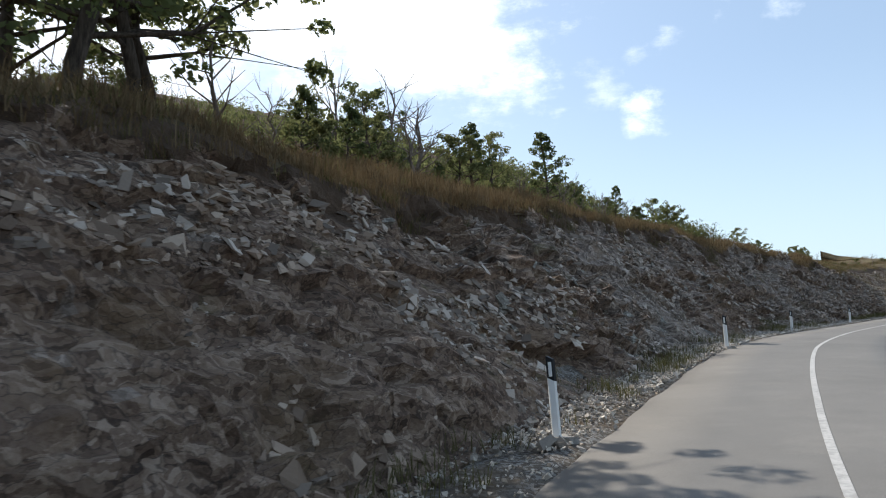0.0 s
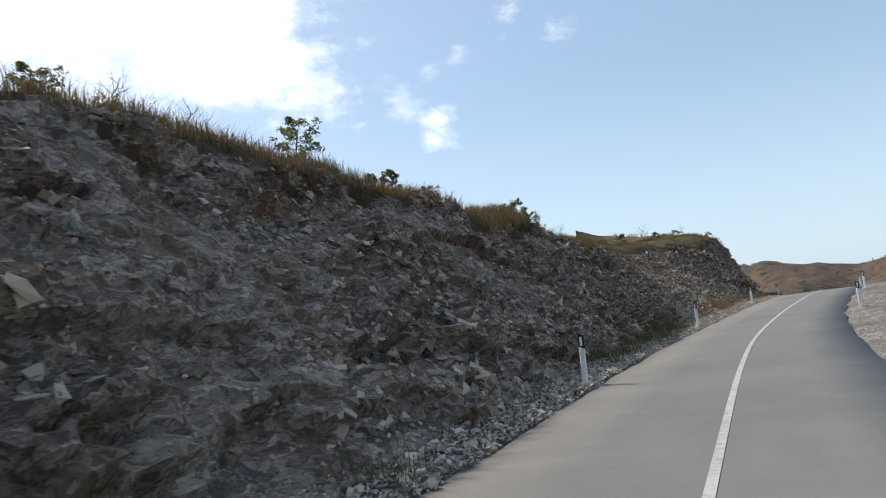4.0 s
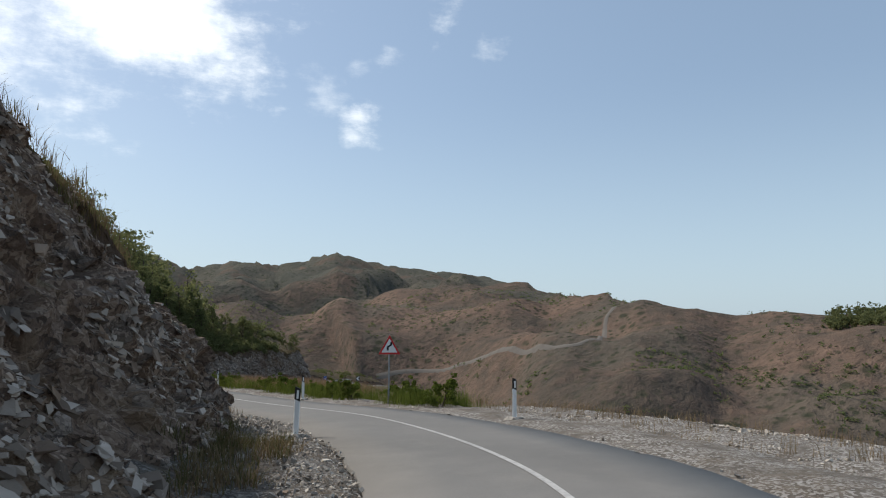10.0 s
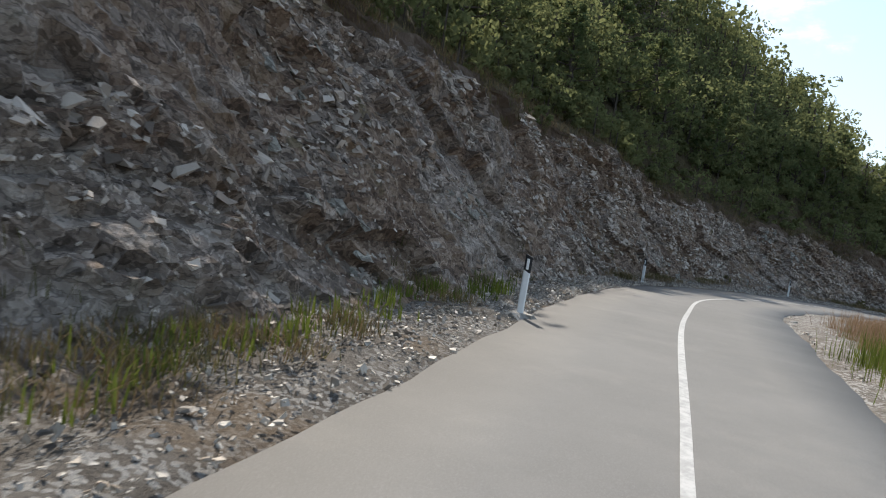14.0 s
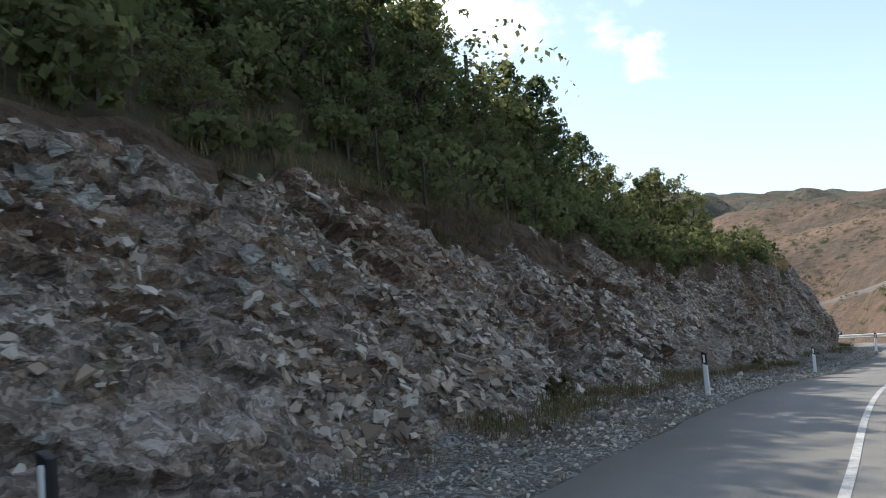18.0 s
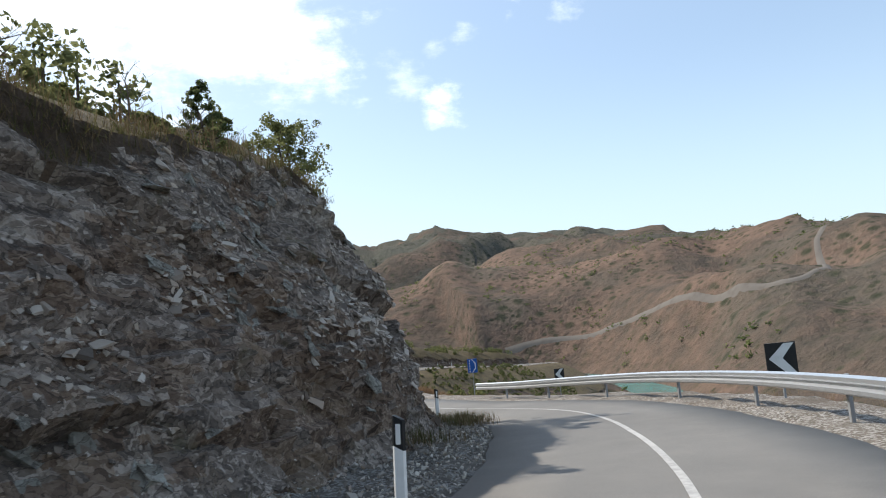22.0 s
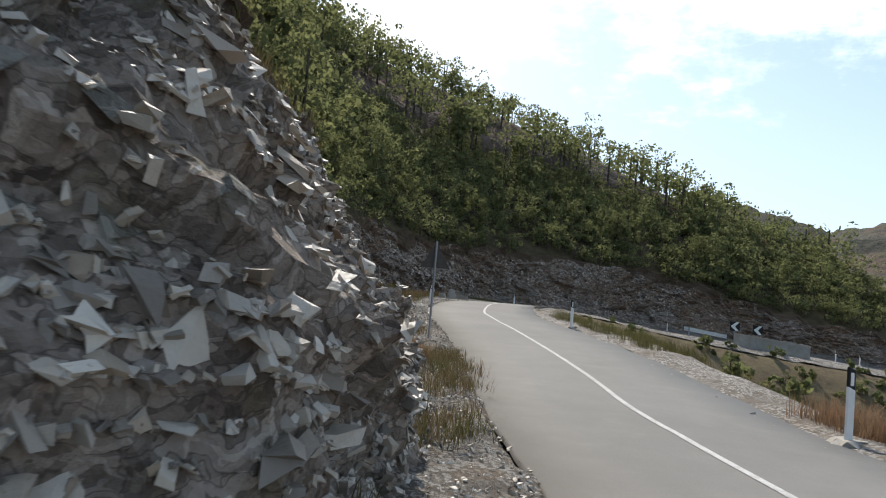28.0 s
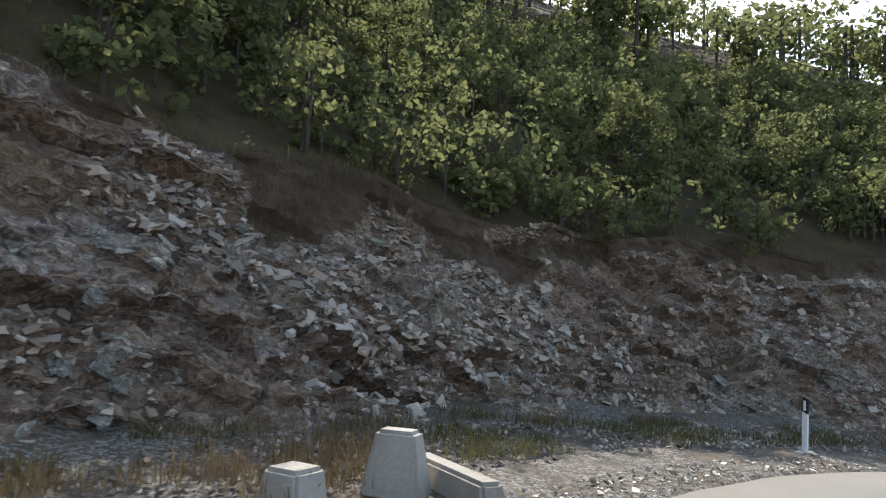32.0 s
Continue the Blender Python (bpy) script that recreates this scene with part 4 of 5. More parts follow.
# single trees that stand out on the skyline
for kind, s, off, size in ((TALL[0], 23.0, 2.0, 1.1), (TALL[0], 24.8, 2.2, 1.0), (TALL[0], 26.6, 3.0, 1.05), (TALL[0], 27.6, 3.6, 0.9), (TALL[0], 25.6, 5.5, 0.95), (PINES[1], 21.0, 3.0, 1.0), (TALL[1], 29.0, 6.0, 0.45), (BARE[1], 28.0, 2.5, 1.1), (BARE[0], 29.5, 2.0, 1.0),
                           (PINES[2], 31.5, 3.0, 0.72), (OAKS[2], 32.4, 3.4, 0.66), (PINES[2], 33.4, 3.0, 0.7), (OAKS[2], 34.6, 2.8, 0.62), (PINES[2], 35.3, 3.2, 0.68), (OAKS[0], 40.2, 3.0, 0.66), (PINES[0], 41.4, 3.2, 0.74), (OAKS[1], 42.2, 2.6, 0.58), (OAKS[2], 37.5, 4.0, 0.5), (PINES[1], 46.5, 2.2, 0.72), (OAKS[2], 48.5, 2.4, 0.42), (PINES[2], 50.0, 2.2, 0.5),
                           (BARE[1], 34.0, 3.5, 1.3), (BARE[1], 36.2, 3.0, 1.35), (TALL[0], 37.6, 5.0, 0.55), (BARE[1], 38.4, 3.4, 1.3), (BARE[1], 39.4, 4.2, 1.4), (BARE[0], 35.2, 2.0, 1.3), (BARE[0], 43.5, 2.0, 0.9), (BARE[1], 45.0, 2.6, 0.7), (BARE[0], 46.0, 1.4, 1.0), (BARE[1], 47.2, 2.0, 0.75), (BARE[0], 48.2, 1.6, 1.1), (BARE[1], 49.2, 2.8, 0.7), (BARE[0], 50.4, 1.5, 0.9), (BARE[0], 51.6, 1.8, 1.0), (BARE[1], 52.6, 2.2, 0.6), (BARE[0], 53.4, 1.4, 0.8),
                           (OAKS[2], 50.2, 4.2, 0.8), (OAKS[0], 51.8, 3.6, 0.62), (PINES[1], 54.6, 2.5, 0.4), (PINES[2], 55.4, 3.2, 0.6), (PINES[2], 58.6, 2.6, 0.62), (OAKS[2], 59.2, 2.0, 0.72), (OAKS[0], 60.6, 1.8, 0.52), (OAKS[2], 61.6, 2.0, 0.62), (PINES[2], 63.2, 3.0, 0.58), (PINES[2], 64.2, 3.4, 0.5), (PINES[2], 65.6, 3.0, 0.55), (OAKS[2], 66.4, 2.2, 0.42), (BARE[0], 67.6, 1.5, 0.6), (BARE[0], 69.0, 1.2, 0.55), (OAKS[2], 73.0, 1.5, 0.5), (BARE[0], 75.5, 1.4, 0.5), (PINES[2], 78.0, 2.0, 0.45),
                           (OAKS[2], 81.0, 2.4, 0.4), (OAKS[0], 86.8, 1.5, 0.4), (OAKS[2], 89.5, 3.0, 0.5), (OAKS[0], 90.6, 3.4, 0.46), (PINES[2], 91.8, 3.0, 0.5), (OAKS[2], 93.0, 3.0, 0.46), (OAKS[2], 94.4, 2.8, 0.36), (BARE[0], 97.5, 2.5, 0.6), (BARE[0], 101.0, 2.0, 0.7), (BARE[0], 113.2, 2.6, 0.75), (BARE[0], 119.0, 1.8, 0.62), (BUSH[1], 108.0, 2.5, 0.5), (BUSH[0], 111.0, 3.0, 0.5), (BUSH[1], 115.0, 2.4, 0.45), (BUSH[2], 117.4, 2.0, 0.34), (BUSH[1], 121, 0.5, 0.35)):
    plant(kind, s, top_d(s) + off, size)
for s in np.arange(20, 98, 1.0):
    plant(pick(BUSH[:3] + BARE[:1] + OAKS[2:] + PINES[2:]), s, top_d(s) + rng.uniform(1.4, 9), rng.uniform(0.3, 0.62))
# wood on the hillsides: the front rows are single trees, those behind are one mass
def wood(name, places, label, leaf=0.13, per=26, clumps=13):
    """Trees and shrubs too many to count, as one mass of trunks and leaf clumps."""
    tv, tf, lv = [], [], []
    for x, y, z, h in places:
        p = np.array((x, y, z))
        v, f = tube([p - (0, 0, 0.3), p + (0, 0, h * 0.7)], [0.025 * h, 0.012 * h], 4)
        tf += [tuple(i + len(tv) for i in g) for g in f]
        tv += v
        c = rng.normal(0, 1, (clumps, 3)) * (0.24 * h, 0.24 * h, 0.2 * h)
        c[:, 2] += h * 0.49
        c[:, :2] *= (1.2 - 0.6 * np.clip(c[:, 2:] / h, 0, 1))
        lv.append(clump_leaves(c + p, rng.uniform(0.1, 0.2, clumps) * h, leaf, per))
    lv = np.concatenate(lv)
    ob = tagged(part(name, mesh_of(name, lv, np.arange(len(lv)).reshape(-1, 4), "oak")), label, "trees", kind="stuff")
    part("trunks", mesh_of("trunks", tv, tf, "bark"), ob)
    return ob


def spots(s0, s1, n, near, size):
    s = rng.uniform(s0, s1, n)
    w = hill_w(s) - 1
    d = foot_d(s) + lean(s) * cut_h(s) + near + (w - near) * rng.uniform(0, 1, n)
    return np.c_[on_hill(s, d - foot_d(s) - lean(s) * cut_h(s)), rng.uniform(0.55, 1.15, n) * size]


def far_spots(n, x0, x1, y0, y1, size, lo=22, hi=125, least=9.0):
    """Places on the wide hill behind the strip along the road."""
    got = np.zeros((0, 4))
    while len(got) < n:
        x, y = rng.uniform(x0, x1, 4000), rng.uniform(y0, y1, 4000)
        dq = np.hypot(x[:, None] - RP[None, ::6, 0], y[:, None] - RP[None, ::6, 1])
        k = dq.argmin(1) * 6
        left = (x - RP[k, 0]) * -RT[k, 1] + (y - RP[k, 1]) * RT[k, 0] > 0
        z = land(x, y)
        ok = left & (dq.min(1) > lo) & (dq.min(1) < hi) & (z - RP[k, 2] > least) & (rng.uniform(0, 1, 4000) < 1.3 - dq.min(1) / 130)
        got = np.vstack([got, np.c_[x, y, z - 0.3, rng.uniform(0.6, 1.2, 4000) * size][ok]])
    return got[:n]


wood("hill_wood", spots(166, 228, 300, 3.5, 4.8), "green oak and pine wood on the steep hillside", 0.12, 26)
wood("hill_wood", np.vstack([spots(304, 351, 190, 4.0, 4.4), spots(351, 392, 150, 3.5, 3.0)]), "green oak wood on the hillside past the bend", 0.12, 24)
wood("hill_wood", spots(258, 304, 90, 4.0, 2.4), "scattered oak scrub on the slope above the road", 0.1, 18)
wood("hill_wood", spots(396, 500, 120, 1.5, 1.8), "low scrub on the far slope", 0.14, 10)
wood("hill_wood", far_spots(1000, -60, 100, 110, 330, 5.4), "dense green oak wood covering the high hill", 0.25, 16, 11)
wood("hill_wood", far_spots(500, -20, 180, 290, 460, 5.0), "oak wood on the hill behind the far bend", 0.2, 16, 11)
pa, pr = np.radians(rng.uniform(-66, -57.5, 240)), rng.uniform(366, 412, 240)
px_, py_ = HUB[0] - np.sin(pa) * pr, HUB[1] + np.cos(pa) * pr
wood("ridge_pines", np.c_[px_, py_, ground_z(px_, py_) - 0.5, rng.uniform(4.5, 8.0, 240)], "dark pine plantation on the crest of the far ridge", 0.6, 10, 7)
# shrubs that crowd the lip of the cut
def lip_spots(s0, s1, n, lo, hi, size):
    s = rng.uniform(s0, s1, n)
    return np.c_[on_hill(s, np.maximum(rng.uniform(lo, hi, n), 0.05)) - (0, 0, 0.12), rng.uniform(0.5, 1.2, n) * size]


wood("lip_scrub", lip_spots(140, 170, 260, 0.4, 14, 1.15), "low green scrub above the cut", 0.1, 20, 9)
wood("lip_scrub", lip_spots(166, 232, 680, 0.05, 11, 1.9), "dense dark scrub hanging over the top of the cut", 0.1, 20, 9)
wood("lip_scrub", lip_spots(302, 392, 950, 0.1, 13, 2.1), "dense dark scrub along the lip past the bend", 0.085, 22, 9)
wood("lip_scrub", lip_spots(336, 376, 950, 0.0, 16, 2.2), "dense dark scrub above the last cut", 0.095, 20, 9)
wood("lip_scrub", np.vstack([lip_spots(220, 243, 300, -0.1, 6, 1.4), lip_spots(243, 264, 60, 0.5, 6, 0.7), lip_spots(264, 300, 300, 0.0, 6, 1.3)]), "green scrub along the lip of the inner bend", 0.1, 20, 9)
for s in np.arange(168, 228, 2.2):
    plant(pick(OAKS + PINES[:2]), s, top_d(s) + rng.uniform(2.4, 6.0), rng.uniform(0.8, 1.25))
for s in np.arange(160, 232, 3.0):
    plant(pick(BUSH[:3] + OAKS[2:]), s, top_d(s) + rng.uniform(0.8, 2.4), rng.uniform(0.45, 0.8))
for s in np.arange(232, 246, 2.4):
    plant(pick(BUSH[:3] + BARE), s, top_d(s) + rng.uniform(1.0, 6), rng.uniform(0.35, 0.6))
for s in np.arange(264, 300, 1.8):
    plant(pick(OAKS + BUSH[:3]), s, top_d(s) + rng.uniform(0.8, 8), rng.uniform(0.5, 0.9))
for s in np.arange(302, 380, 2.6):
    plant(pick(OAKS + BUSH[:3]), s, top_d(s) + rng.uniform(1.2, 5), rng.uniform(0.7, 1.2) * (1.0 if s < 350 else 0.62))
for kind, s, off, size in ((OAKS[1], 239, 4.0, 1.05), (PINES[1], 241, 4.6, 0.85), (OAKS[1], 243, 3.4, 0.85), (OAKS[1], 238, 6.5, 1.0), (PINES[1], 240.5, 5.5, 0.7), (OAKS[0], 242.5, 4.5, 0.8), (PINES[0], 245, 3.2, 0.65), (OAKS[1], 235, 8.0, 1.1), (PINES[1], 233, 6.0, 0.8), (PINES[0], 234, 2.4, 0.8), (PINES[1], 230, 3.5, 0.75), (OAKS[0], 238, 1.6, 0.5), (BARE[1], 249.8, 0.6, 0.42), (BARE[0], 251.5, 0.5, 0.5), (OAKS[1], 267.5, 1.2, 0.85), (TALL[1], 270.0, 1.4, 0.7), (OAKS[1], 272.0, 1.0, 0.9), (OAKS[0], 274.0, 2.0, 1.0), (OAKS[1], 278.5, 1.2, 0.95), (BUSH[3], 275.0, 0.5, 1.0), (BUSH[3], 277.0, 1.0, 0.8), (BARE[1], 245, 1.0, 0.6), (BARE[0], 247, 0.8, 0.8), (PINES[2], 252, 0.6, 0.5), (TALL[1], 263.5, 0.5, 0.5), (OAKS[2], 261.5, 0.8, 0.7), (BARE[1], 265, -0.3, 0.8), (PINES[1], 225, 3.0, 0.8), (OAKS[1], 227, 4.5, 0.9), (PINES[1], 228.5, 5.5, 0.8), (OAKS[0], 232, 3.6, 0.85), (OAKS[1], 235.5, 3.2, 0.65), (PINES[0], 237, 2.0, 0.7), (PINES[1], 222, 5.0, 0.9), (OAKS[1], 220, 4.0, 0.9), (TALL[1], 284, 0.8, 0.8), (OAKS[1], 292, 0.5, 0.8), (BARE[1], 296, 0.3, 0.9), (BUSH[2], 297, 1.0, 0.8)):
    plant(kind, s, top_d(s) + off, size)


def tufts(name, places, mat, height, blades, label, width=0.012, lean_=0.35, spread=0.12):
    """Tufts of grass: many thin bent blades in one mesh."""
    c = np.repeat(np.asarray(places, float), blades, 0)
    n = len(c)
    p = c + np.c_[rng.normal(0, spread, (n, 2)), np.zeros(n)]
    hgt = height * rng.uniform(0.4, 1.2, n)
    az, ln = rng.uniform(0, 6.28, n), rng.normal(0, lean_, n)
    side = np.stack([np.cos(az), np.sin(az), 0 * az], 1) * width
    bend = np.stack([-np.sin(az), np.cos(az), 0 * az], 1) * (ln * hgt)[:, None]
    mid = p + bend * 0.35 + np.c_[np.zeros((n, 2)), hgt * 0.6]
    tip = p + bend + np.c_[np.zeros((n, 2)), hgt]
    v = np.stack([p - side, p + side, mid + side * 0.7, mid - side * 0.7, tip], 1).reshape(-1, 3)
    b = np.arange(n)[:, None] * 5
    faces = [tuple(q) for q in (b + np.array((0, 1, 2, 3)))] + [tuple(q) for q in (b + np.array((3, 2, 4)))]
    return tagged(part(name, mesh_of(name, v, faces, mat)), label, "grass", kind="stuff")


def ground_pts(n, s0, s1, lo, hi, patchy=-9.0):
    s = rng.uniform(s0, s1, n)
    a = np.array([lo(x) if callable(lo) else lo for x in s])
    b = np.array([hi(x) if callable(hi) else hi for x in s])
    d = a + (b - a) * rng.uniform(0, 1, n)
    p = on_road(s, d)
    keep = fbm(p, 0.55, 3, 88) > patchy
    s, d = s[keep], d[keep]
    back_off = d - foot_d(s) - lean(s) * cut_h(s)
    low = on_road(s, d, np.where(d > 0, left_h(s, d) + 0.1, valley_h(s, -d)))
    return np.where((back_off > 0)[:, None], on_hill(s, np.maximum(back_off, 0)) - (0, 0, 0.02), low)


lip = lambda s: top_d(s) - 0.15
tufts("dry_grass", ground_pts(3600, 14, 84, lip, lambda s: top_d(s) + 1.3), "dry", 0.4, 11, "dry brown grass fringe along the top of the cut", 0.008, 0.7)
tufts("dry_grass", ground_pts(2600, 14, 84, lambda s: top_d(s) + 1.0, lambda s: top_d(s) + 5), "dry", 0.34, 10, "dry brown grass on the bank above the cut", 0.008, 0.6)
tufts("dry_grass", ground_pts(2200, 84, 125, lip, lambda s: top_d(s) + 4, -0.3), "dry", 0.24, 10, "patchy dry grass above the recess", 0.007, 0.8)
tufts("weeds", ground_pts(1500, 84, 125, lip, lambda s: top_d(s) + 4, 0.05), "weed", 0.28, 12, "olive weeds along the crest above the recess", 0.008, 0.7)
tufts("dry_grass", ground_pts(2400, 125, 300, lip, lambda s: top_d(s) + 2.0), "dry", 0.36, 10, "dry brown grass among the scrub", 0.006, 0.6)
tufts("dry_grass", ground_pts(1600, 14, 130, lambda s: top_d(s) + 2, lambda s: top_d(s) + 14), "dry", 0.4, 9, "pale dry grass on the open bank", 0.007, 0.5)
tufts("weeds", ground_pts(1800, 14, 350, lip, lambda s: top_d(s) + 2.5), "weed", 0.3, 10, "olive weeds on the bank above the cut", 0.007, 0.6)
tufts("weeds", ground_pts(6000, 14, 352, lambda s: float(foot_d(s)) - 1.3, lambda s: float(foot_d(s)) + 0.35, 0.1), "weed", 0.24, 12, "low weeds at the foot of the cut", 0.006, 0.9)
tufts("dry_grass", ground_pts(6000, 100, 352, lambda s: float(foot_d(s)) - 1.5, lambda s: float(foot_d(s)) + 0.3, 0.15), "dry", 0.22, 12, "dry grass at the foot of the cut", 0.006, 0.9)
tufts("dry_grass", ground_pts(1500, 124, 164, lip, lambda s: top_d(s) + 3.2), "dry", 0.34, 12, "brown grass hanging over the lip of the cut", 0.006, 0.8)
tufts("weeds", ground_pts(800, 267, 290, lambda s: float(foot_d(s)) - 1.5, lambda s: float(foot_d(s)) + 0.2, -0.1), "weed", 0.19, 12, "rank olive weeds in the bay of the cut", 0.007, 0.8)
tufts("dry_grass", ground_pts(700, 267, 290, lambda s: float(foot_d(s)) - 1.5, lambda s: float(foot_d(s)) + 0.2, 0.0), "dry", 0.19, 12, "brown dry weeds in the bay of the cut", 0.007, 0.8)
tufts("weeds", ground_pts(320, 327, 342, lambda s: float(foot_d(s)) - 2.2, lambda s: float(foot_d(s)) + 0.2, -0.1), "weed", 0.17, 12, "olive weeds among rubble at the foot of the face", 0.007, 0.8)
tufts("rust_grass", ground_pts(300, 96, 101.5, 3.4, 5.0, -0.1), "rust", 0.36, 14, "rust-red dry grass in the recess of the cut", 0.006, 0.5)
tufts("rust_grass", ground_pts(700, 310.8, 323, lambda s: float(foot_d(s)) - 0.5, lambda s: float(foot_d(s)) + 0.1, -0.3), "rust", 0.24, 14, "rust-coloured dry grass at the foot of the cut", 0.005, 0.9)
tufts("rust_grass", ground_pts(300, 336, 345, 3.1, 5.4, -0.2), "dry", 0.3, 14, "brown dry grass round the concrete blocks", 0.006, 0.6)
tufts("weeds", ground_pts(1300, 331, 366, 3.0, 5.4, -0.05), "weed", 0.16, 11, "low weeds between the rubble of the last face", 0.007, 0.9)
tufts("weeds", ground_pts(460, 276, 284, 3.7, 6.2, -0.3), "weed", 0.19, 14, "dark weeds behind the marker post", 0.007, 0.8)
tufts("rust_grass", ground_pts(1800, 294, 309, -7.5, -3.6, -0.3), "rust", 0.6, 16, "tall rust-coloured grass below the road", 0.009, 0.5)
tufts("rust_grass", ground_pts(1900, 160, 192, -11, -3.6, -0.3), "rust", 0.75, 16, "tall rust-coloured grass below the road", 0.007, 0.5)
tufts("weeds", ground_pts(420, 317, 331, -5.4, -3.3, -0.2), "weed", 0.5, 16, "olive weeds on the valley-side shoulder", 0.007, 0.5)
tufts("green_grass", ground_pts(560, 143, 173, -5.2, -2.95, 0.05), "lime", 0.75, 40, "tall bright green broom along the valley side", 0.007, 0.3, 0.25)
tufts("green_grass", ground_pts(60, 154, 172, 3.3, 4.2), "lime", 0.24, 16, "yellow-green weeds on the gravel verge")
tufts("dry_grass", ground_pts(1500, 100, 345, -9, -4.4), "dry", 0.35, 12, "dry grass on the valley-side slope", 0.006, 0.6)
for s in np.arange(270, 345, 1.6):
    plant(pick(BUSH), s, -rng.uniform(9, 18), rng.uniform(0.5, 1.2))
for s in np.arange(143, 176, 1.7):
    plant(BUSH[3], s, -rng.uniform(3.3, 5.0), rng.uniform(0.5, 0.8))


# scrub on the slope between the two legs of the road
sv = np.r_[rng.uniform(282, 345, 200), rng.uniform(364, 450, 420)]
dv = -np.r_[rng.uniform(6.0, 19, 200), rng.uniform(4.2, 19, 420)]
zv = valley_h(sv, -dv)
xs, ys = rng.uniform(96, 190, 420), rng.uniform(225, 350, 420)
gap = np.hypot(xs[:, None] - RP[None, ::6, 0], ys[:, None] - RP[None, ::6, 1]).min(1)
far_low = np.c_[xs, ys, ground_z(xs, ys) - 0.1, rng.uniform(0.7, 1.7, 420)][(gap > 21)]
wood("slope_scrub", np.vstack([np.c_[on_road(sv, dv, zv - 0.15), rng.uniform(0.5, 1.4, 620)], far_low]), "olive scrub on the slope below the far road", 0.13, 12, 8)


# shrubs dotted over the far slopes
def shrubs(n, az0, az1, r0, r1):
    a, q = np.radians(rng.uniform(az0, az1, n)), np.sqrt(rng.uniform(r0 ** 2, r1 ** 2, n))
    x, y = HUB[0] - np.sin(a) * q, HUB[1] + np.cos(a) * q
    z = ground_z(x, y)
    keep = (z > LAKE_Z + 1) & (fbm(np.c_[x, y, 0 * x], 0.02, 3, 33) > -0.15)
    c = np.c_[x, y, z + 0.6][keep]
    away = np.hypot(c[:, None, 0] - RP[None, ::10, 0], c[:, None, 1] - RP[None, ::10, 1]).min(1)
    return leaves(c[away > 24], 0.75, (0.8, 0.8, 0.5), 9)[0]


lv = np.concatenate([shrubs(2600, -80, 0, 60, 330), shrubs(2600, -65, 10, 330, 700)])
tagged(part("hill_shrubs", mesh_of("hill_shrubs", lv, np.arange(len(lv)).reshape(-1, 4), "pine")), "dark low shrubs dotted over the far slopes", "shrubs", kind="stuff")


# ---- loose stones ----
def pebbles(name, places, sizes, mat, label, squash=0.55):
    """Angular stones, each a rough eight-cornered block, in one mesh."""
    n = len(places)
    cube = np.array([(x, y, z) for x in (-1, 1) for y in (-1, 1) for z in (-1, 1)], float)
    v = cube[None] * rng.uniform(0.35, 1.0, (n, 8, 3)) * np.asarray(sizes)[:, None, None] * np.stack([np.ones(n), rng.uniform(0.5, 1, n), np.full(n, squash)], 1)[:, None]
    q = rng.normal(0, 1, (n, 4)) * (0.35, 0.35, 1, 1)
    q /= np.linalg.norm(q, axis=1)[:, None]
    x, y, z, w = q.T
    rot = np.stack([np.stack([1 - 2 * (y * y + z * z), 2 * (x * y - z * w), 2 * (x * z + y * w)], -1), np.stack([2 * (x * y + z * w), 1 - 2 * (x * x + z * z), 2 * (y * z - x * w)], -1), np.stack([2 * (x * z - y * w), 2 * (y * z + x * w), 1 - 2 * (x * x + y * y)], -1)], 1)
    v = np.einsum("nij,nkj->nki", rot, v) + np.asarray(places)[:, None]
    quad = np.array([(0, 1, 3, 2), (4, 6, 7, 5), (0, 4, 5, 1), (2, 3, 7, 6), (0, 2, 6, 4), (1, 5, 7, 3)])
    return tagged(part(name, mesh_of(name, v.reshape(-1, 3), (np.arange(n)[:, None, None] * 8 + quad[None]).reshape(-1, 4), mat)), label, "stones", kind="stuff")


edge_in = lambda s: float(wob_l(s)) + 0.02
pebbles("verge_gravel", ground_pts(28000, 14, 352, edge_in, lambda s: float(wob_l(s)) + 1.1) - (0, 0, 0.075), rng.gamma(2.2, 0.007, 28000) + 0.008, "flake", "pale angular gravel along the asphalt", 0.35)
pebbles("verge_gravel", ground_pts(9000, 14, 352, 3.2, lambda s: float(foot_d(s)) + 0.2) - (0, 0, 0.05), rng.gamma(1.5, 0.013, 9000) + 0.01, "stone", "loose stones below the rock face")
pebbles("valley_gravel", ground_pts(14000, 95, 352, -5.0, -2.62) + (0, 0, 0.01), rng.gamma(2.2, 0.008, 14000) + 0.01, "flake", "pale gravel on the valley-side shoulder")
pebbles("verge_gravel", ground_pts(16000, 14, 352, 3.0, lambda s: float(foot_d(s)) + 0.2) - (0, 0, 0.06), rng.gamma(1.6, 0.008, 16000) + 0.007, "stone", "small stone chips and litter on the verge", 0.4)
sg, dg = rng.uniform(100, 143, 9000), rng.uniform(4.5, 11, 9000)
hg = valley_h(sg, dg)
pebbles("valley_gravel", on_road(sg, -dg, hg), rng.gamma(1.8, 0.012, 9000) + 0.012, "flake", "pale gravel of the lay-by on the valley side", 0.5)
row_of = np.repeat(ss, len(vv))
bay_i = np.nonzero((row_of > 95) & (row_of < 118) & (np.tile(vv, len(ss)) < 0.9))[0]
